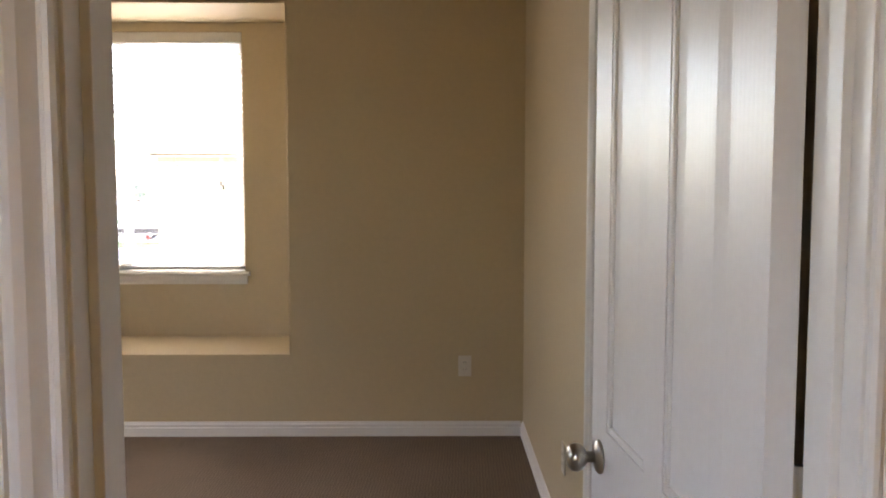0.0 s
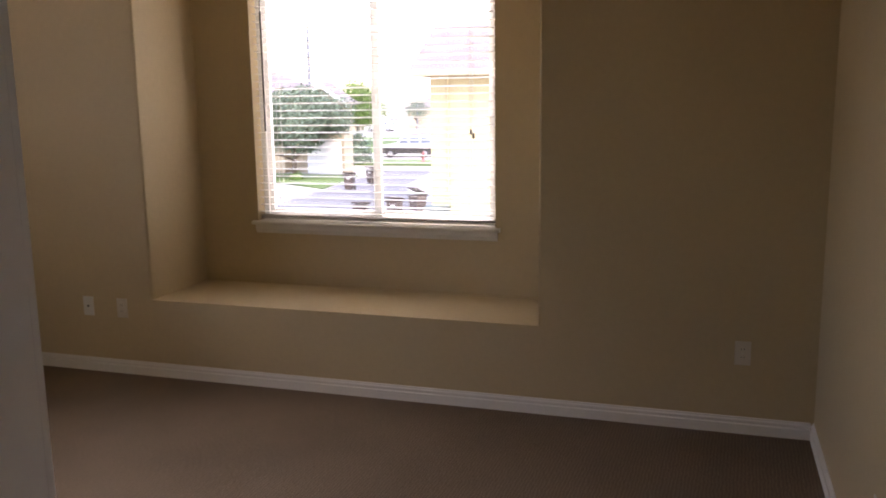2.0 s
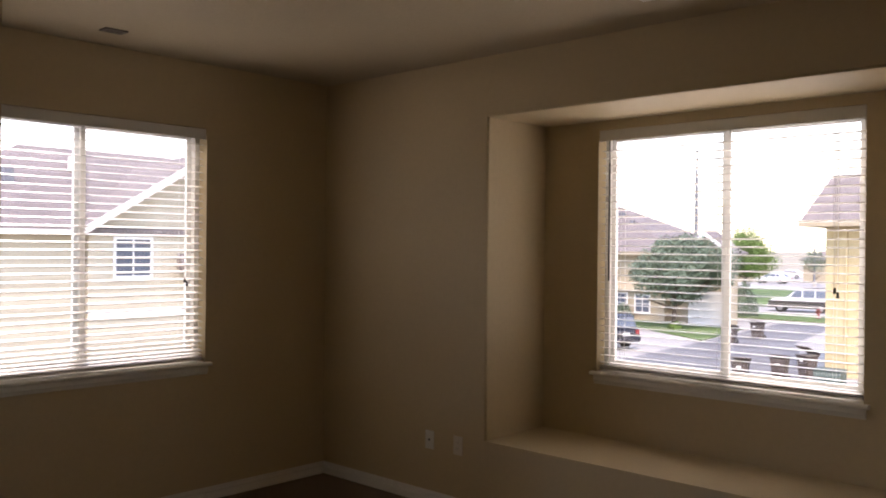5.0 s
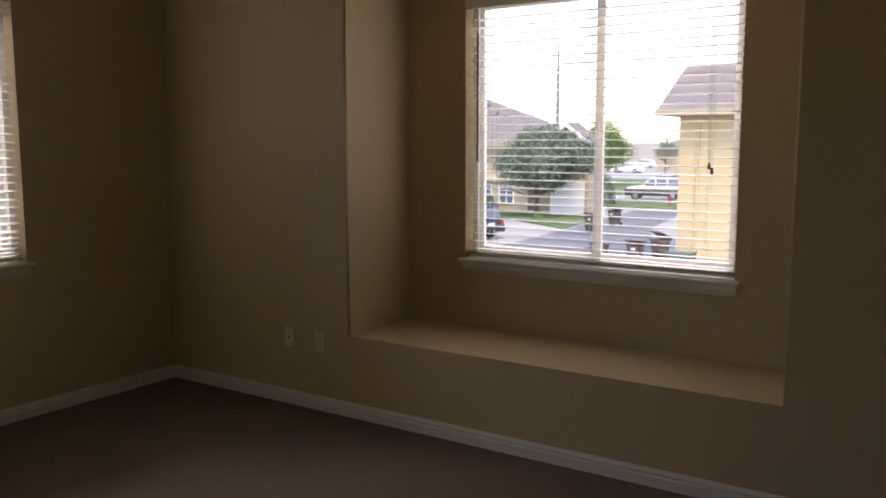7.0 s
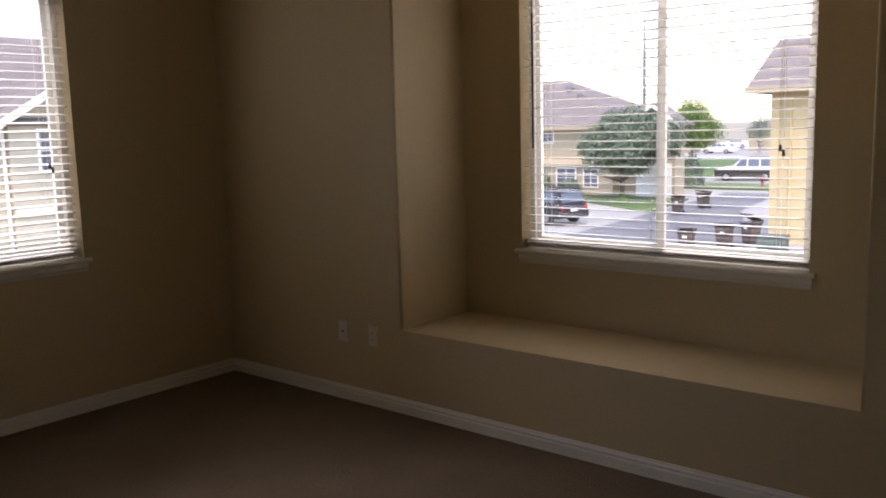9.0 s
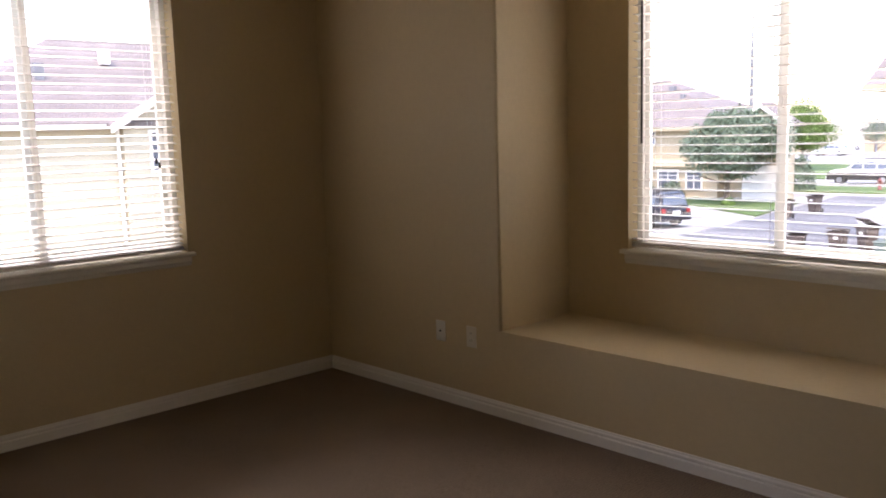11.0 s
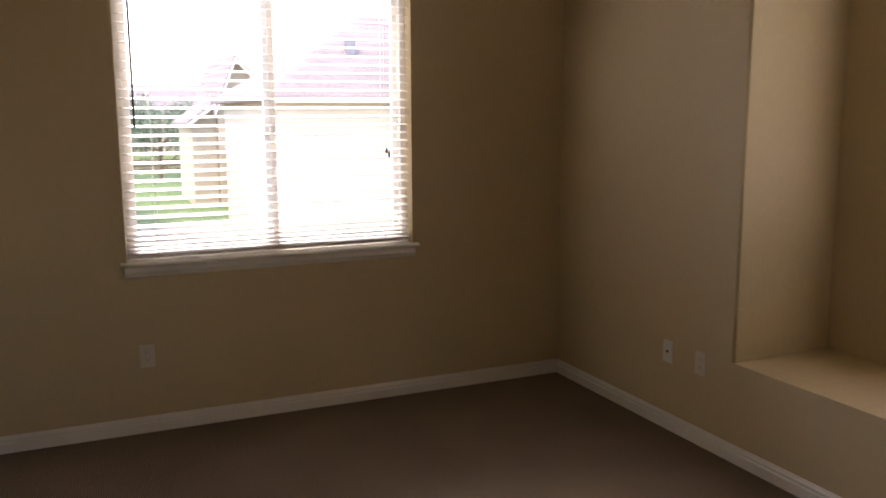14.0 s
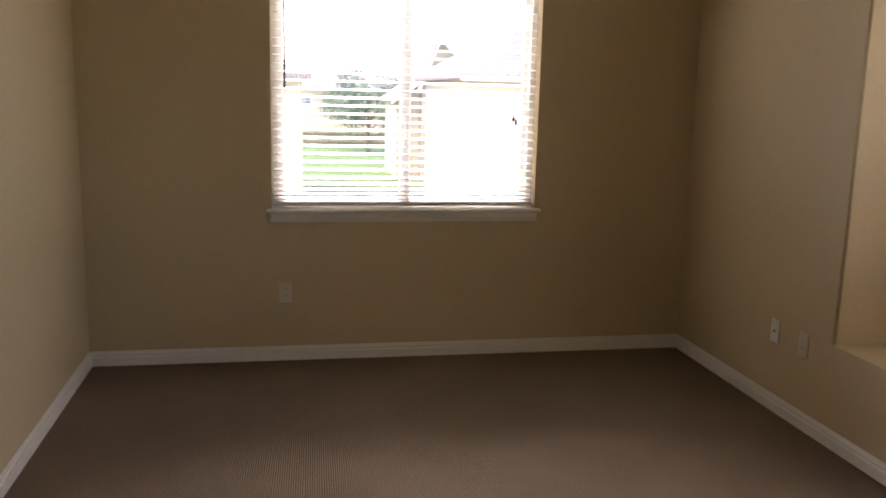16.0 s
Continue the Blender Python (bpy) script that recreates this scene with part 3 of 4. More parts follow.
def hip_roof(x0, y0, x1, y1, z, rise, over=0.5, left=1.0, right=1.0, along='x'):
    """A roof with thickness: ridge along x or y, left and right 1 for a hip and 0 for a gable end."""
    bm = bmesh.new()
    x0, y0, x1, y1 = x0 - over, y0 - over, x1 + over, y1 + over
    if along == 'x':
        c, hw = (y0 + y1) / 2, (y1 - y0) / 2
        r0, r1 = (x0 + hw * left, c), (x1 - hw * right, c)
        e = [(x0, y0), (x1, y0), (x1, y1), (x0, y1)]
    else:
        c, hw = (x0 + x1) / 2, (x1 - x0) / 2
        r0, r1 = (c, y0 + hw * left), (c, y1 - hw * right)
        e = [(x1, y0), (x1, y1), (x0, y1), (x0, y0)]
    for dz in (0.0, -0.16):
        v = [bm.verts.new((*p, z + dz)) for p in e]
        r = [bm.verts.new((*r0, z + rise + dz)), bm.verts.new((*r1, z + rise + dz))]
        for f in ((v[0], v[1], r[1], r[0]), (v[1], v[2], r[1]), (v[2], v[3], r[0], r[1]), (v[3], v[0], r[0])):
            bm.faces.new(f if dz == 0 else f[::-1])
    bm.verts.ensure_lookup_table()
    for k in range(4):
        bm.faces.new((bm.verts[k], bm.verts[6 + k], bm.verts[6 + (k + 1) % 4], bm.verts[(k + 1) % 4]))
    return bm


def gable_wall(bm, a, b, z0, z1, peak, th):
    """A pentagonal gable wall between the plan points a and b, th thick."""
    mid = ((a[0] + b[0]) / 2, (a[1] + b[1]) / 2)
    extrude_profile(bm, [(*a, z0), (*b, z0), (*b, z1), (*mid, peak), (*a, z1)], (0, 0, 0), th)
    return bm


# tan house with a hipped roof at the corner of the lane
h = thing("house", "yellow stucco house with a brown hipped roof", "house")
part("wall", boxes((-6.5, 29.4, G, 7, 35, 2.6)), STUCCO_Y, h)
part("roof", hip_roof(-6.5, 29.4, 7, 35, 2.75, 1.95, 0.7, 0.0), ROOF, h, "brown shingle roof")
part("fascia", boxes((-7.2, 28.66, 2.52, 7.7, 28.74, 2.76), (-7.26, 28.66, 2.52, -7.2, 35.7, 2.76)), STUCCO_T, h)
part("downpipe", tube(bmesh.new(), (-5.75, 29.33, G), (-5.75, 29.33, 2.6), 0.05), STUCCO_Y, h)
house_window(h, pose(-1.5, 29.4, 0.8, 0, 0, 180), 1.2, 1.2)

# long house behind the tree
h = thing("house", "tan house with dark brown roof behind a tree", "house")
part("wall", boxes((-44, 47.5, G, -22.6, 58, 1.4), (-22.6, 47.5, G, -20.9, 48.6, 1.4)), STUCCO_T, h)
part("bay_wall", boxes((-30, 46.6, G, -22.4, 47.5, -1.05)), STUCCO_T, h)
part("bay_roof", extrude_profile(bmesh.new(), [(-30.2, 46.3, -1.05), (-30.2, 47.5, -0.65), (-30.2, 47.5, -0.8), (-30.2, 46.3, -1.15)], (0, 0, 0), (8.0, 0, 0)), STUCCO_T, h)
part("roof", hip_roof(-44, 47.5, -22.6, 58, 1.45, 3.42, 0.6, 1.0, 1.3), ROOF, h, "dark brown shingle roof")
part("gable_wall", extrude_profile(bmesh.new(), [(-20.9, 46.6, G), (-18.1, 46.6, G), (-18.1, 46.6, 1.5), (-19.5, 46.6, 2.5), (-20.9, 46.6, 1.5)], (0, 0, 0), (0, 1.4, 0)), STUCCO_T, h)
part("gable_roof", extrude_profile(bmesh.new(), [(-17.7, 46.3, 1.3), (-19.5, 46.3, 2.6), (-21.3, 46.3, 1.3), (-21.3, 46.3, 1.46), (-19.5, 46.3, 2.78), (-17.7, 46.3, 1.46)], (0, 0, 0), (0, 1.8, 0)), ROOF, h)
part("rake_trim", extrude_profile(bmesh.new(), [(-17.7, 46.2, 1.16), (-19.5, 46.2, 2.48), (-21.3, 46.2, 1.16), (-21.3, 46.2, 1.4), (-19.5, 46.2, 2.72), (-17.7, 46.2, 1.4)], (0, 0, 0), (0, 0.1, 0)), HWHITE, h)
part("fascia", boxes((-44.6, 46.82, 1.2, -21.4, 46.9, 1.44)), STUCCO_T, h)
house_window(h, pose(-19.3, 46.58, 0.5, 0, 0, 180), 0.8, 1.1)
for x, y, z, w, hh in ((-27.9, 47.48, 0.75, 0.8, 0.8), (-25.9, 46.58, -2.0, 1.4, 1.2), (-24.0, 46.58, -2.0, 1.0, 1.1), (-31.5, 47.48, -1.9, 1.5, 1.3), (-31.2, 47.48, 0.75, 0.8, 0.8)):
    house_window(h, pose(x, y, z, 0, 0, 180), w, hh)
part("garage_door", boxes((-20.7, 46.52, G, -18.3, 46.59, -1.0)), HWHITE, h)
part("chimney_pipe", tube(bmesh.new(), (-31.5, 51.5, 4.0), (-31.5, 51.5, 5.6), 0.12), STEEL, h)
part("roof_vent", boxes((-28.6, 51.0, 3.6, -28.2, 51.4, 4.3)), STEEL, h)
part("roof_vent", boxes((-27.2, 50.2, 3.1, -26.9, 50.5, 3.7)), STEEL, h)

# house seen through the west window
h = thing("house", "cream sided house with brown shingle roof and gable", "house", at=pose(0, 0, -0.15))
part("wall", boxes((-31, 3.5, G, -22.3, 17, 2.15)), SIDING, h)
part("roof", hip_roof(-31, 3.5, -22.3, 18, 2.25, 3.0, 0.45, 1.0, 1.0, 'y'), ROOF, h, "brown shingle roof")
part("gable_wall", gable_wall(bmesh.new(), (-22.0, 8.3), (-22.0, 15.9), G, 2.15, 4.45, (-3.0, 0, 0)), SIDING, h)
part("gable_roof", extrude_profile(bmesh.new(), [(-21.5, 7.75, 2.05), (-21.5, 12.1, 4.7), (-21.5, 16.45, 2.05), (-21.5, 16.45, 2.2), (-21.5, 12.1, 4.88), (-21.5, 7.75, 2.2)], (0, 0, 0), (-4.5, 0, 0)), ROOF, h)
part("rake_trim", extrude_profile(bmesh.new(), [(-21.4, 7.7, 1.92), (-21.4, 12.1, 4.58), (-21.4, 16.5, 1.92), (-21.4, 16.5, 2.16), (-21.4, 12.1, 4.84), (-21.4, 7.7, 2.16)], (0, 0, 0), (-0.09, 0, 0)), HWHITE, h)
part("gutter", boxes((-21.95, 3.1, 2.05, -21.83, 7.7, 2.2)), HWHITE, h)
part("belly_band", boxes((-22.0, 8.3, -0.62, -21.93, 15.9, -0.42)), HWHITE, h)
part("porch_roof", extrude_profile(bmesh.new(), [(-21.99, 11.4, 0.95), (-21.3, 11.4, 0.75), (-21.3, 11.4, 0.85), (-21.99, 11.4, 1.45)], (0, 0, 0), (0, 2.2, 0)), ROOF, h)
part("downpipe", tube(bmesh.new(), (-22.2, 8.2, G), (-22.2, 8.2, 2.05), 0.06), HWHITE, h)
house_window(h, pose(-22.0, 9.8, 1.32, 0, 0, -90), 1.2, 1.2)
part("roof_vent", boxes((-24.4, 6.5, 3.6, -24.1, 6.8, 4.2)), STEEL, h)
part("roof_vent", boxes((-25.2, 9.0, 4.3, -24.9, 9.3, 4.8)), HWHITE, h)

h = thing("house", "cream gabled house standing farther off", "house")
part("wall", boxes((-47, 4.65, G, -39.2, 7.95, 1.5)), STUCCO_T, h)
part("gable_wall", extrude_profile(bmesh.new(), [(-39, 4.6, G), (-39, 8.0, G), (-39, 8.0, 1.5), (-39, 5.5, 4.15), (-39, 4.6, 1.8)], (0, 0, 0), (-0.2, 0, 0)), STUCCO_T, h)
part("roof", extrude_profile(bmesh.new(), [(-38.7, 4.4, 1.5), (-38.7, 5.5, 4.2), (-38.7, 8.4, 1.2), (-38.7, 8.4, 1.4), (-38.7, 5.5, 4.42), (-38.7, 4.4, 1.7)], (0, 0, 0), (-8.5, 0, 0)), ROOF, h)
part("rake_trim", extrude_profile(bmesh.new(), [(-38.6, 4.4, 1.38), (-38.6, 5.5, 4.08), (-38.6, 8.4, 1.08), (-38.6, 8.4, 1.22), (-38.6, 5.5, 4.24), (-38.6, 4.4, 1.52)], (0, 0, 0), (-0.09, 0, 0)), HWHITE, h)
part("wing_wall", extrude_profile(bmesh.new(), [(-39.6, 3.4, G), (-39.6, 4.6, G), (-39.6, 4.6, 1.95), (-39.6, 3.4, 1.05)], (0, 0, 0), (-5, 0, 0)), STUCCO_T, h)
part("wing_roof", extrude_profile(bmesh.new(), [(-39.3, 3.1, 0.9), (-39.3, 4.6, 2.0), (-39.3, 4.6, 2.2), (-39.3, 3.1, 1.1)], (0, 0, 0), (-5.5, 0, 0)), ROOF, h)
part("wing_rake", extrude_profile(bmesh.new(), [(-39.2, 3.1, 0.84), (-39.2, 4.6, 1.94), (-39.2, 4.6, 2.1), (-39.2, 3.1, 1.0)], (0, 0, 0), (-0.09, 0, 0)), HWHITE, h)
house_window(h, pose(-39, 6.1, 0.65, 0, 0, -90), 0.6, 1.3)
part("porch_roof", extrude_profile(bmesh.new(), [(-39.0, 4.8, -0.1), (-36.8, 4.8, -0.75), (-36.8, 4.8, -0.9), (-39.0, 4.8, -0.3)], (0, 0, 0), (0, 3.3, 0)), ROOF, h)
for y in (4.95, 6.4, 7.95):
    part("porch_post", boxes((-37.05, y - 0.07, G, -36.9, y + 0.07, -0.85), bevel=0.01), HWHITE, h)
part("front_door", boxes((-39.0, 6.9, G, -38.95, 7.8, -1.0), bevel=0.01), BARK, h, "dark brown front door")

fence = thing("fence", "low brown wooden fence behind a tree", "fence", at=pose(-64, 0, G + 0.05))
for k in range(9):
    part("post", boxes((-0.06, -6.06 + k * 1.8, 0, 0.06, -5.94 + k * 1.8, 1.15)), BARK, fence)
for z in (0.35, 0.68, 1.0):
    part("rail", boxes((0.06, -6.1, z - 0.13, 0.1, 8.5, z + 0.13)), BARK, fence)

h = thing("house", "tan stucco house corner beside the lawn", "house")
part("wall", boxes((-36, -12, G, -25, -1.75, 1.9)), STUCCO_T, h)
part("roof", hip_roof(-36, -12, -25, -1.75, 2.0, 1.6, 0.3), ROOF, h)

h = thing("house", "row of far houses with brown roofs", "house")
part("wall", boxes((-105, -30, G, -92, 40, 1.6)), STUCCO_T, h)
part("roof", hip_roof(-105, -30, -92, 40, 1.7, 3.0, 0.6, 1, 1, 'y'), ROOF, h)
for k in range(12):
    house_window(h, pose(-92, -20 + k * 5, 0.2, 0, 0, -90), 1.3, 1.2)
for x, y, w in ((-62, 118, 14), (-42, 125, 12), (-24, 120, 12)):
    h = thing("house", "small far house with a brown roof", "house", "far houses")
    part("wall", boxes((x, y, G, x + w, y + 9, 0.2)), STUCCO_T, h)
    part("roof", hip_roof(x, y, x + w, y + 9, 0.3, 2.4, 0.5), ROOF, h)
    house_window(h, pose(x + w / 2, y - 0.01, -1.2, 0, 0, 180), 1.6, 1.2)


def tree(label, at, height, radius, base, leaf, count, seed, lean=0.0, group=""):
    """A tree: tapered trunk, limbs and a crown of many small leaf clumps. base: clear trunk height."""
    rnd = random.Random(seed)
    root = thing("tree", label, "tree", group, at=Matrix.Translation(at))
    bm = bmesh.new()
    tube(bm, (0, 0, -0.1), (0.05, 0.03, base), 0.17, 0.13, 10)
    tube(bm, (0.05, 0.03, base - 0.02), (0.0, 0.1, height * 0.75), 0.13, 0.04, 8)
    for k in range(9):
        a = k * 2.4
        z = base + rnd.uniform(-0.1, 0.35) * (height - base)
        tube(bm, (0.03, 0.03, z), (math.cos(a) * radius * 0.65, math.sin(a) * radius * 0.65, z + rnd.uniform(0.4, 1.0) * radius * 0.5), 0.07, 0.02, 6)
    part("trunk", bm, BARK, root)
    zc, hz = (base + height) / 2, (height - base) / 2
    blobs = []
    for k in range(46):
        d = Vector((rnd.gauss(0, 1), rnd.gauss(0, 1), rnd.gauss(0, 1))).normalized()
        r = rnd.uniform(0.45, 0.82)
        blobs.append((Vector((lean + d.x * radius * r, d.y * radius * r, zc + (d.z if d.z > 0 else d.z * 0.7) * hz * r)), rnd.uniform(0.2, 0.33) * radius))
    verts, faces = [], []
    for k in range(count):
        c, r = blobs[rnd.randrange(len(blobs))]
        d = Vector((rnd.gauss(0, 1), rnd.gauss(0, 1), rnd.gauss(0, 1))).normalized()
        p = c + d * r * rnd.uniform(0.55, 1.05)
        s = rnd.uniform(0.05, 0.13)
        u = Vector((rnd.gauss(0, 1), rnd.gauss(0, 1), rnd.gauss(0, 1))).normalized()
        w = u.cross(d + Vector((0.01, 0.02, 0.03))).normalized()
        i = len(verts)
        verts += [p - u * s, p + w * s * 0.6, p + u * s, p - w * s * 0.6 + d * s * 0.3]
        faces.append((i, i + 1, i + 2, i + 3))
    me = bpy.data.meshes.new("crown")
    me.from_pydata(verts, [], faces)
    me.materials.append(leaf)
    cr = new("crown", me)
    cr.parent = root
    tagged(cr, "", "", "", "stuff")
    return root


tree("round green tree with a slim trunk on grass", (-19.97, 43.2, G + 0.1), 5.2, 3.5, 1.25, LEAF, 24000, 1, lean=0.45)
tree("light green tree beyond the house", (-31.5, 80, G + 0.1), 6.9, 3.9, 0.7, LEAF_B, 16000, 2)
tree("dark green tree on the back lawn", (-57, 3.6, G + 0.1), 5.7, 4.2, 1.2, LEAF, 9000, 3)
for k, (x, y, s) in enumerate(((-58, 112, 6.0), (-36, 112, 5.2), (-30, 108, 4.0), (-75, 20, 5.0), (-80, -6, 5.5))):
    tree("far green tree beyond the grass", (x, y, G), s, s * 0.42, 1.0, LEAF, 1600, 10 + k, group="far trees")


def bush(label, at, r, h, leaf, count, seed):
    rnd = random.Random(seed)
    verts, faces = [], []
    for k in range(count):
        d = Vector((rnd.gauss(0, 1), rnd.gauss(0, 1), abs(rnd.gauss(0, 1)))).normalized()
        q = 1 + 0.12 * math.sin(d.x * 7) + 0.1 * math.cos(d.y * 9 + d.z * 5)
        p = Vector((d.x * r * q, d.y * r * q, d.z * h * q)) * rnd.uniform(0.75, 1.02)
        s = rnd.uniform(0.04, 0.1)
        u = Vector((rnd.gauss(0, 1), rnd.gauss(0, 1), rnd.gauss(0, 1))).normalized()
        w = u.cross(d + Vector((0.01, 0.02, 0.03))).normalized()
        i = len(verts)
        verts += [p - u * s, p + w * s * 0.7, p + u * s, p - w * s * 0.7]
        faces.append((i, i + 1, i + 2, i + 3))
    me = bpy.data.meshes.new("bush")
    me.from_pydata(verts, [], faces)
    me.materials.append(leaf)
    ob = new("bush", me)
    ob.location = at
    return tagged(ob, label, "bush")


bush("rounded dark green clipped bush", (-20.6, 54.5, G + 0.05), 1.1, 2.3, LEAF, 3000, 21)
bush("low shrub against the tan house", (-27.0, 45.4, G + 0.05), 0.9, 1.2, LEAF, 1500, 22)
bush("low shrub against the tan house", (-25.0, 45.6, G + 0.05), 0.8, 1.0, LEAF, 1500, 23)
bush("small flowering shrub on the lawn", (-19.0, 41.6, G + 0.1), 0.4, 0.4, LEAF_B, 500, 24)

# mast behind the house
mm = thing("radio_mast", "tall thin grey steel mast", "mast", at=pose(-45.7, 98, G))
part("pole", tube(bmesh.new(), (0, 0, 0), (0, 0, 14), 0.3, 0.22, 10), STEEL, mm)
part("antenna", tube(bmesh.new(), (0, 0, 13.9), (0, 0, 18), 0.18, 0.1, 8), STEEL, mm)


def wheelie_bin(label, x, y, turn, lean=0, lid=8):
    """A wheeled refuse bin: tapered body, rim, hinged lid, handle and two wheels."""
    root = thing("wheelie_bin", label, "bin", "bins on the lane", at=pose(x, y, G + 0.035, lean, 0, turn) @ Matrix.Scale(0.86, 4))
    bm = bmesh.new()
    r = bmesh.ops.create_cube(bm, size=1.0)
    for v in r["verts"]:
        s = 0.48 if v.co.z < 0 else 0.62
        v.co = (v.co.x * 2 * s / 2, v.co.y * 2 * (s + 0.08) / 2, 0.06 if v.co.z < 0 else 0.98)
    bmesh.ops.bevel(bm, geom=bm.edges[:], offset=0.04, segments=2, affect='EDGES')
    body = part("body", bm, BIN, root)
    part("rim", boxes((-0.34, -0.38, 0.93, 0.34, 0.38, 0.985), bevel=0.02), BIN, body)
    part("emblem", boxes((-0.09, -0.352, 0.7, 0.09, -0.338, 0.79)), HWHITE, body, "pale square marking")
    ld = part("lid", boxes((-0.35, -0.42, 0.0, 0.35, 0.38, 0.06), bevel=0.025), BIN, root)
    ld.matrix_basis = Matrix.Translation((0, 0.0, 0.985)) @ pose(0, 0.38, 0, -lid) @ Matrix.Translation((0, -0.38, 0))
    part("handle", tube(bmesh.new(), (-0.25, 0.46, 0.96), (0.25, 0.46, 0.96), 0.018), BIN, root)
    for sx in (-1, 1):
        part("wheel", tube(bmesh.new(), (sx * 0.24, 0.3, 0.13), (sx * 0.31, 0.3, 0.13), 0.13, seg=16), TYRE, root)


wheelie_bin("brown plastic wheeled bin, lid shut", -13.57, 37.0, 10)
wheelie_bin("brown plastic wheeled bin, lid shut", -13.7, 40.5, -15)
wheelie_bin("brown plastic wheeled bin beside another bin", -7.1, 26.6, 5)
wheelie_bin("brown plastic wheeled bin, lid propped open", -6.75, 28.3, -25, 0, 25)
wheelie_bin("brown plastic wheeled bin at the lane's edge", -7.8, 24.9, 12)
u = thing("utility_box", "green metal utility box by the yellow house", "utility box", at=pose(-5.15, 25.9, G + 0.02) @ Matrix.Scale(0.8, 4))
part("box", boxes((-0.55, -0.4, 0.1, 0.55, 0.4, 0.85), bevel=0.03), BOXG, u)
part("plinth", boxes((-0.65, -0.5, 0, 0.65, 0.5, 0.1), bevel=0.02), CONCRETE, u)
part("lid", boxes((-0.58, -0.43, 0.85, 0.58, 0.43, 0.92), bevel=0.02), BOXG, u)


def car(label, x, y, turn, paint, suv, tall=0.0):
    """A parked car: local x forwards. suv: taller with an upright tail."""
    root = thing("car", label, "car", at=pose(x, y, G + 0.03, 0, 0, turn))
    hw, ln = 0.92, 2.3
    low, belt, top = (0.36, 1.02 + tall / 2, 1.62 + tall) if suv else (0.3, 0.98, 1.5)
    body = bmesh.new()
    pts = [(-ln, low), (-ln - 0.03, belt - 0.15), (-ln + 0.05, belt), (0.95, belt), (ln - 0.15, belt - 0.14), (ln, belt - 0.4), (ln, low)]
    extrude_profile(body, [(a, -hw, z) for a, z in pts], (0, 0, 0), (0, 2 * hw, 0))
    bmesh.ops.bevel(body, geom=body.edges[:], offset=0.07, segments=3, affect='EDGES')
    b = part("body", body, paint, root)
    cab = bmesh.new()
    pts = [(-ln + 0.08, belt - .03), (-ln + 0.22, top - 0.06), (-ln + 0.4, top), (0.1, top), (0.35, top - 0.06), (1.05, belt - .03)]
    if not suv:
        pts = [(-ln + 0.1, belt - .03), (-ln + 0.75, top - 0.05), (-0.9, top), (0.0, top), (0.3, top - 0.06), (1.15, belt - .03)]
    c0 = [(a, -hw + 0.06, z) for a, z in pts]
    extrude_profile(cab, c0, (0, 0, 0), (0, 2 * hw - 0.12, 0))
    for v in cab.verts:
        if v.co.z > belt:
            v.co.y *= 0.86
    bmesh.ops.bevel(cab, geom=cab.edges[:], offset=0.05, segments=2, affect='EDGES')
    part("cabin", cab, paint, root)
    z0, z1 = belt + 0.04, top - 0.12
    for s in (-1, 1):
        for a0, a1, t0, t1 in ((-ln + 0.42, -1.05, -ln + 0.5, -1.05), (-0.95, -0.15, -0.95, -0.15), (-0.05, 0.78, -0.05, 0.36)) if suv else ((-1.5, -0.75, -1.1, -0.75), (-0.68, 0.0, -0.68, 0.0), (0.06, 0.85, 0.06, 0.4)):
            g = bmesh.new()
            yb, yt = s * (hw - 0.075), s * (hw - 0.06) * 0.875
            extrude_profile(g, [(a0, yb, z0), (a1, yb, z0), (t1, yt, z1), (t0, yt, z1)], (0, 0, 0), (0, s * 0.03, 0))
            part("side_window", g, HGLASS, root)
    g = bmesh.new()
    if suv:
        extrude_profile(g, [(-ln + 0.09, -0.7, z0), (-ln + 0.09, 0.7, z0), (-ln + 0.2, 0.62, z1), (-ln + 0.2, -0.62, z1)], (0, 0, 0), (-0.03, 0, 0.0))
    else:
        extrude_profile(g, [(-ln + 0.2, -0.7, z0), (-ln + 0.2, 0.7, z0), (-ln + 0.66, 0.62, z1), (-ln + 0.66, -0.62, z1)], (0, 0, 0), (-0.04, 0, 0.03))
    part("rear_window", g, HGLASS, root)
    g = bmesh.new()
    extrude_profile(g, [(1.05, -0.74, z0), (1.05, 0.74, z0), (0.45, 0.64, z1), (0.45, -0.64, z1)], (0, 0, 0), (0.03, 0, 0.03))
    part("windscreen", g, HGLASS, root)
    part("rear_bumper", boxes((-ln - 0.1, -hw + .02, low + 0.02, -ln + 0.1, hw - .02, low + 0.24), bevel=0.05), paint, root)
    part("front_bumper", boxes((ln - 0.1, -hw + .02, low + 0.02, ln + 0.1, hw - .02, low + 0.24), bevel=0.05), paint, root)
    part("number_plate", boxes((-ln - 0.06, -0.22, belt - 0.38, -ln - 0.03, 0.22, belt - 0.22)), HWHITE, root)
    if suv:
        part("lower_cladding", boxes((-ln - 0.02, -hw - 0.015, low - 0.02, ln + 0.02, hw + 0.015, low + 0.36 + tall), bevel=0.03), DARK, root)
        for s in (-0.6, 0.6):
            part("roof_rail", boxes((-1.9, s - 0.02, top + 0.01, 0.0, s + 0.02, top + 0.06)), DARK, root)
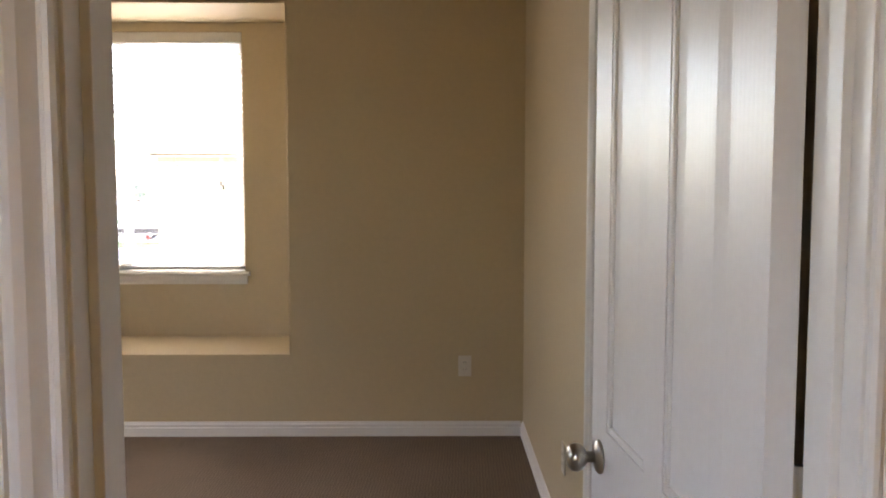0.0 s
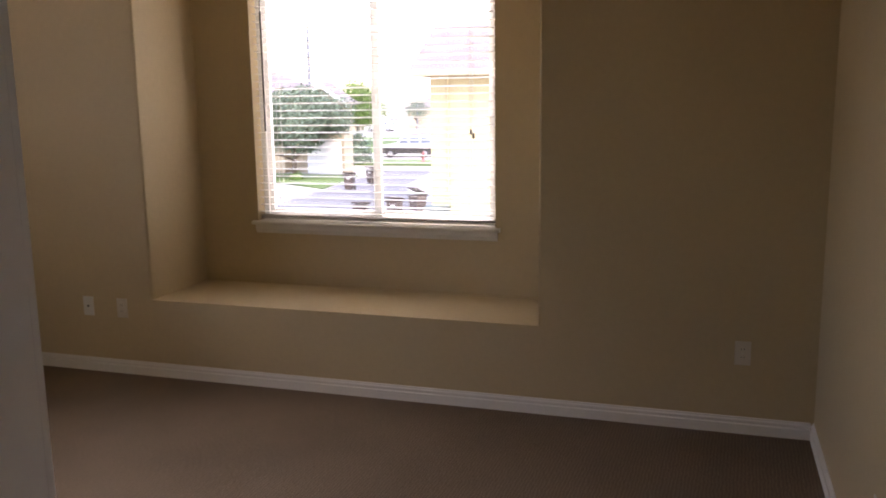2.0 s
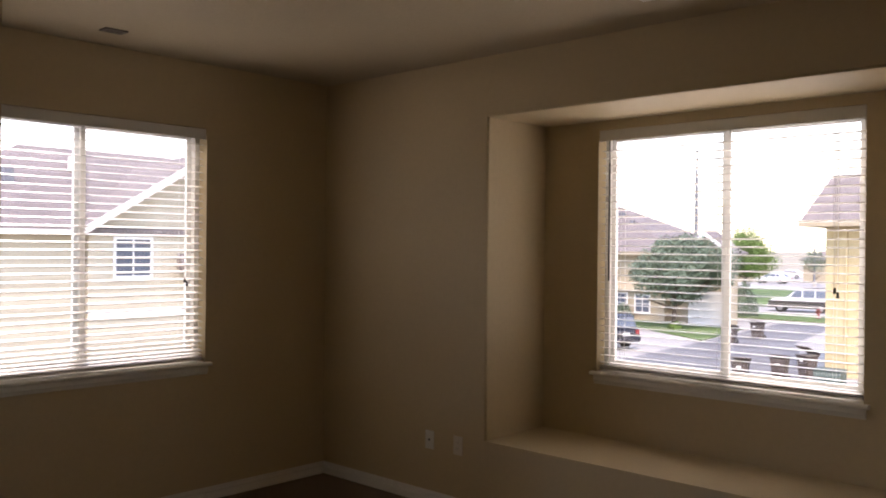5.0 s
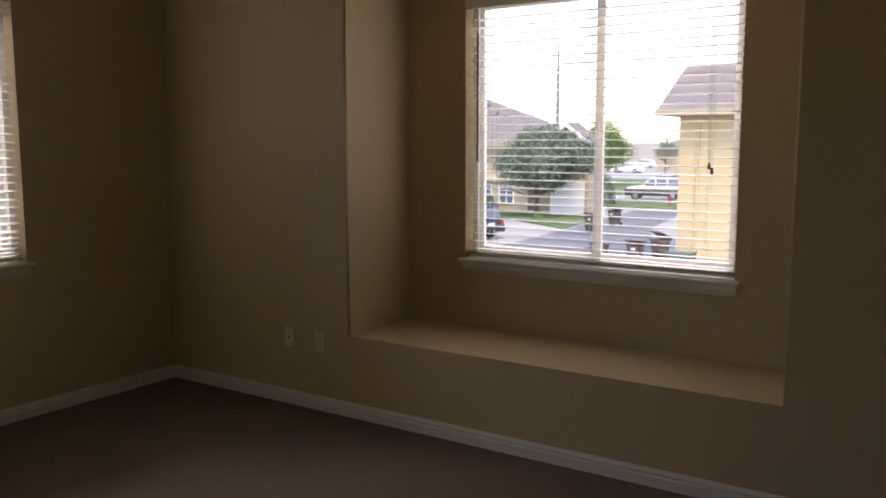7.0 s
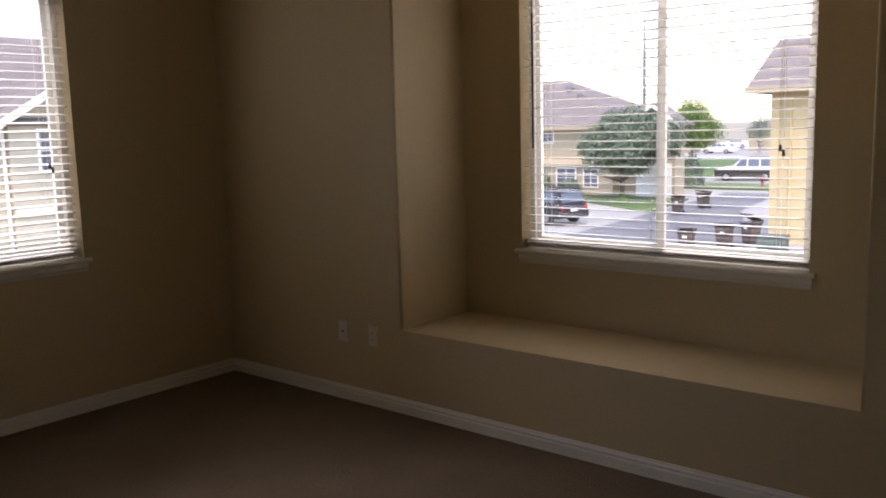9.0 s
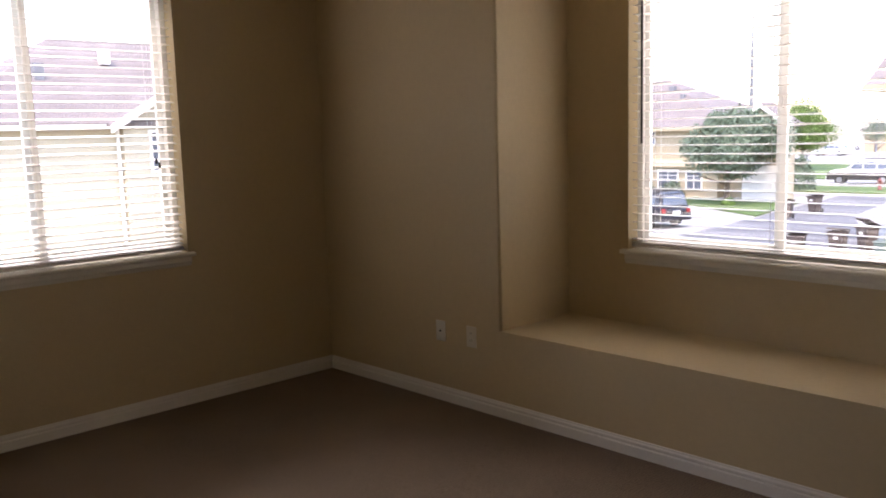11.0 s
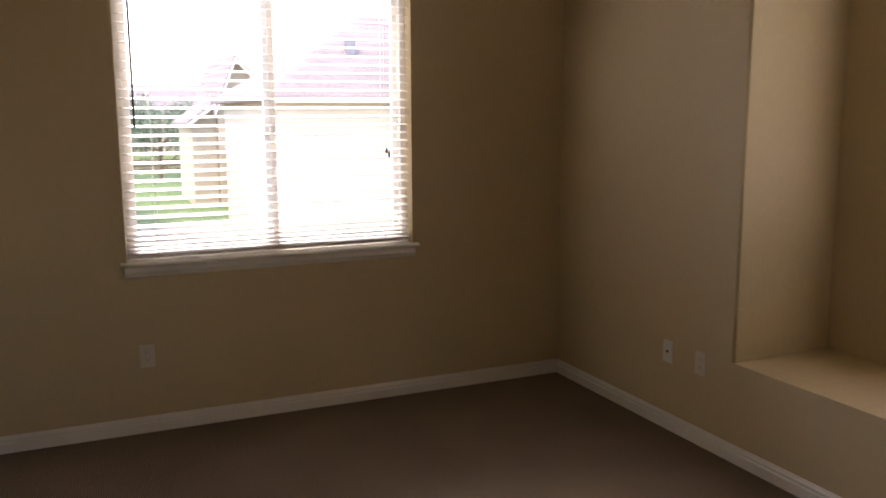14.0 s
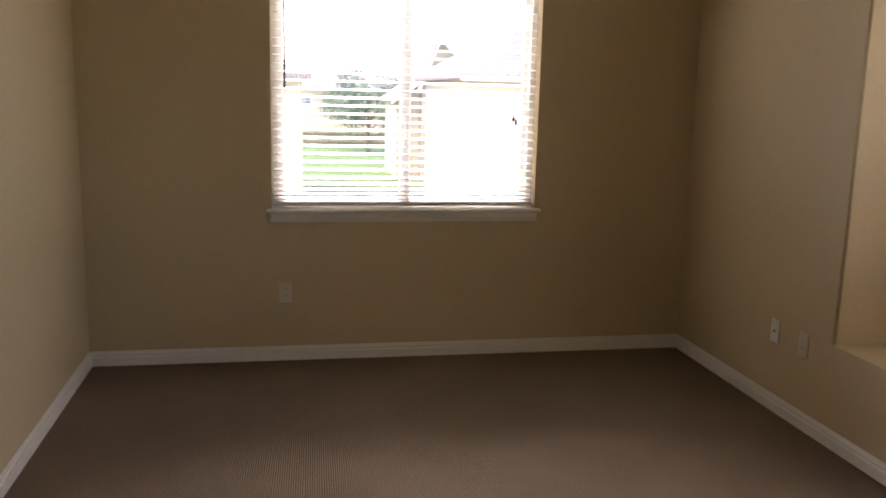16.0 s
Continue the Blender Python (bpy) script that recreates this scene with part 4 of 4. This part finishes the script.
    for s in (-1, 1):
        part("tail_light", boxes((-ln - 0.045, s * 0.74 - 0.11, belt - 0.32, -ln + 0.06, s * 0.74 + 0.11, belt - 0.1), bevel=0.02), LAMP_R, root)
        part("headlight", boxes((ln - 0.1, s * 0.68 - 0.16, belt - 0.42, ln + 0.02, s * 0.68 + 0.16, belt - 0.26), bevel=0.03), HWHITE, root)
        for xx in (-1.4, 1.45):
            w = part("wheel", tube(bmesh.new(), (xx, s * (hw - 0.2), 0.34), (xx, s * (hw + 0.02), 0.34), 0.34, seg=20), TYRE, root)
            part("rim", tube(bmesh.new(), (xx, s * (hw + 0.0), 0.34), (xx, s * (hw + 0.035), 0.34), 0.22, 0.19, seg=16), RIM, w)


car("dark grey crossover car parked on the pale drive", -18.1, 31.4, 165, CAR_D, True)
car("white estate car with dark lower trim on the street", -19.3, 62.3, 192, CAR_W, True, 0.16)
car("pale car parked far off beyond the grass", -43.0, 116.0, 180, CAR_W, False)
car("pale car parked far off beyond the grass", -50.0, 140.0, 200, CAR_W, False)


def hydrant(label, x, y):
    """A fire hydrant: flanged barrel, domed cap and two side outlets."""
    root = thing("fire_hydrant", label, "hydrant", at=pose(x, y, G + 0.1))
    part("barrel", lathe(bmesh.new(), [(0.17, 0), (0.17, 0.05), (0.11, 0.06), (0.105, 0.55), (0.14, 0.57), (0.14, 0.61), (0.11, 0.64), (0.05, 0.74), (0.03, 0.8)], Matrix.Identity(4), 16), HYDRANT, root)
    for sx in (-1, 1):
        part("outlet", tube(bmesh.new(), (sx * 0.09, 0, 0.45), (sx * 0.2, 0, 0.45), 0.055), HYDRANT, root)


hydrant("red fire hydrant on the grass strip", -15.95, 56.0)


def street_lamp(label, x, y, height):
    """A plain street lamp: foot, tapered pole, arm and lantern."""
    root = thing("street_lamp", label, "street lamp", at=pose(x, y, G))
    part("foot", tube(bmesh.new(), (0, 0, 0), (0, 0, 0.6), 0.3), CONCRETE, root)
    part("pole", tube(bmesh.new(), (0, 0, 0.6), (0, 0, height), 0.13, 0.09), STEEL, root)
    part("arm", tube(bmesh.new(), (0, 0, height - 0.1), (-1.2, 0, height + 0.1), 0.06), STEEL, root)
    part("lantern", boxes((-1.7, -0.15, height + 0.02, -1.1, 0.15, height + 0.16), bevel=0.04), STEEL, root)


street_lamp("dark steel street lamp beyond the grass", -35.5, 111.0, 5.2)
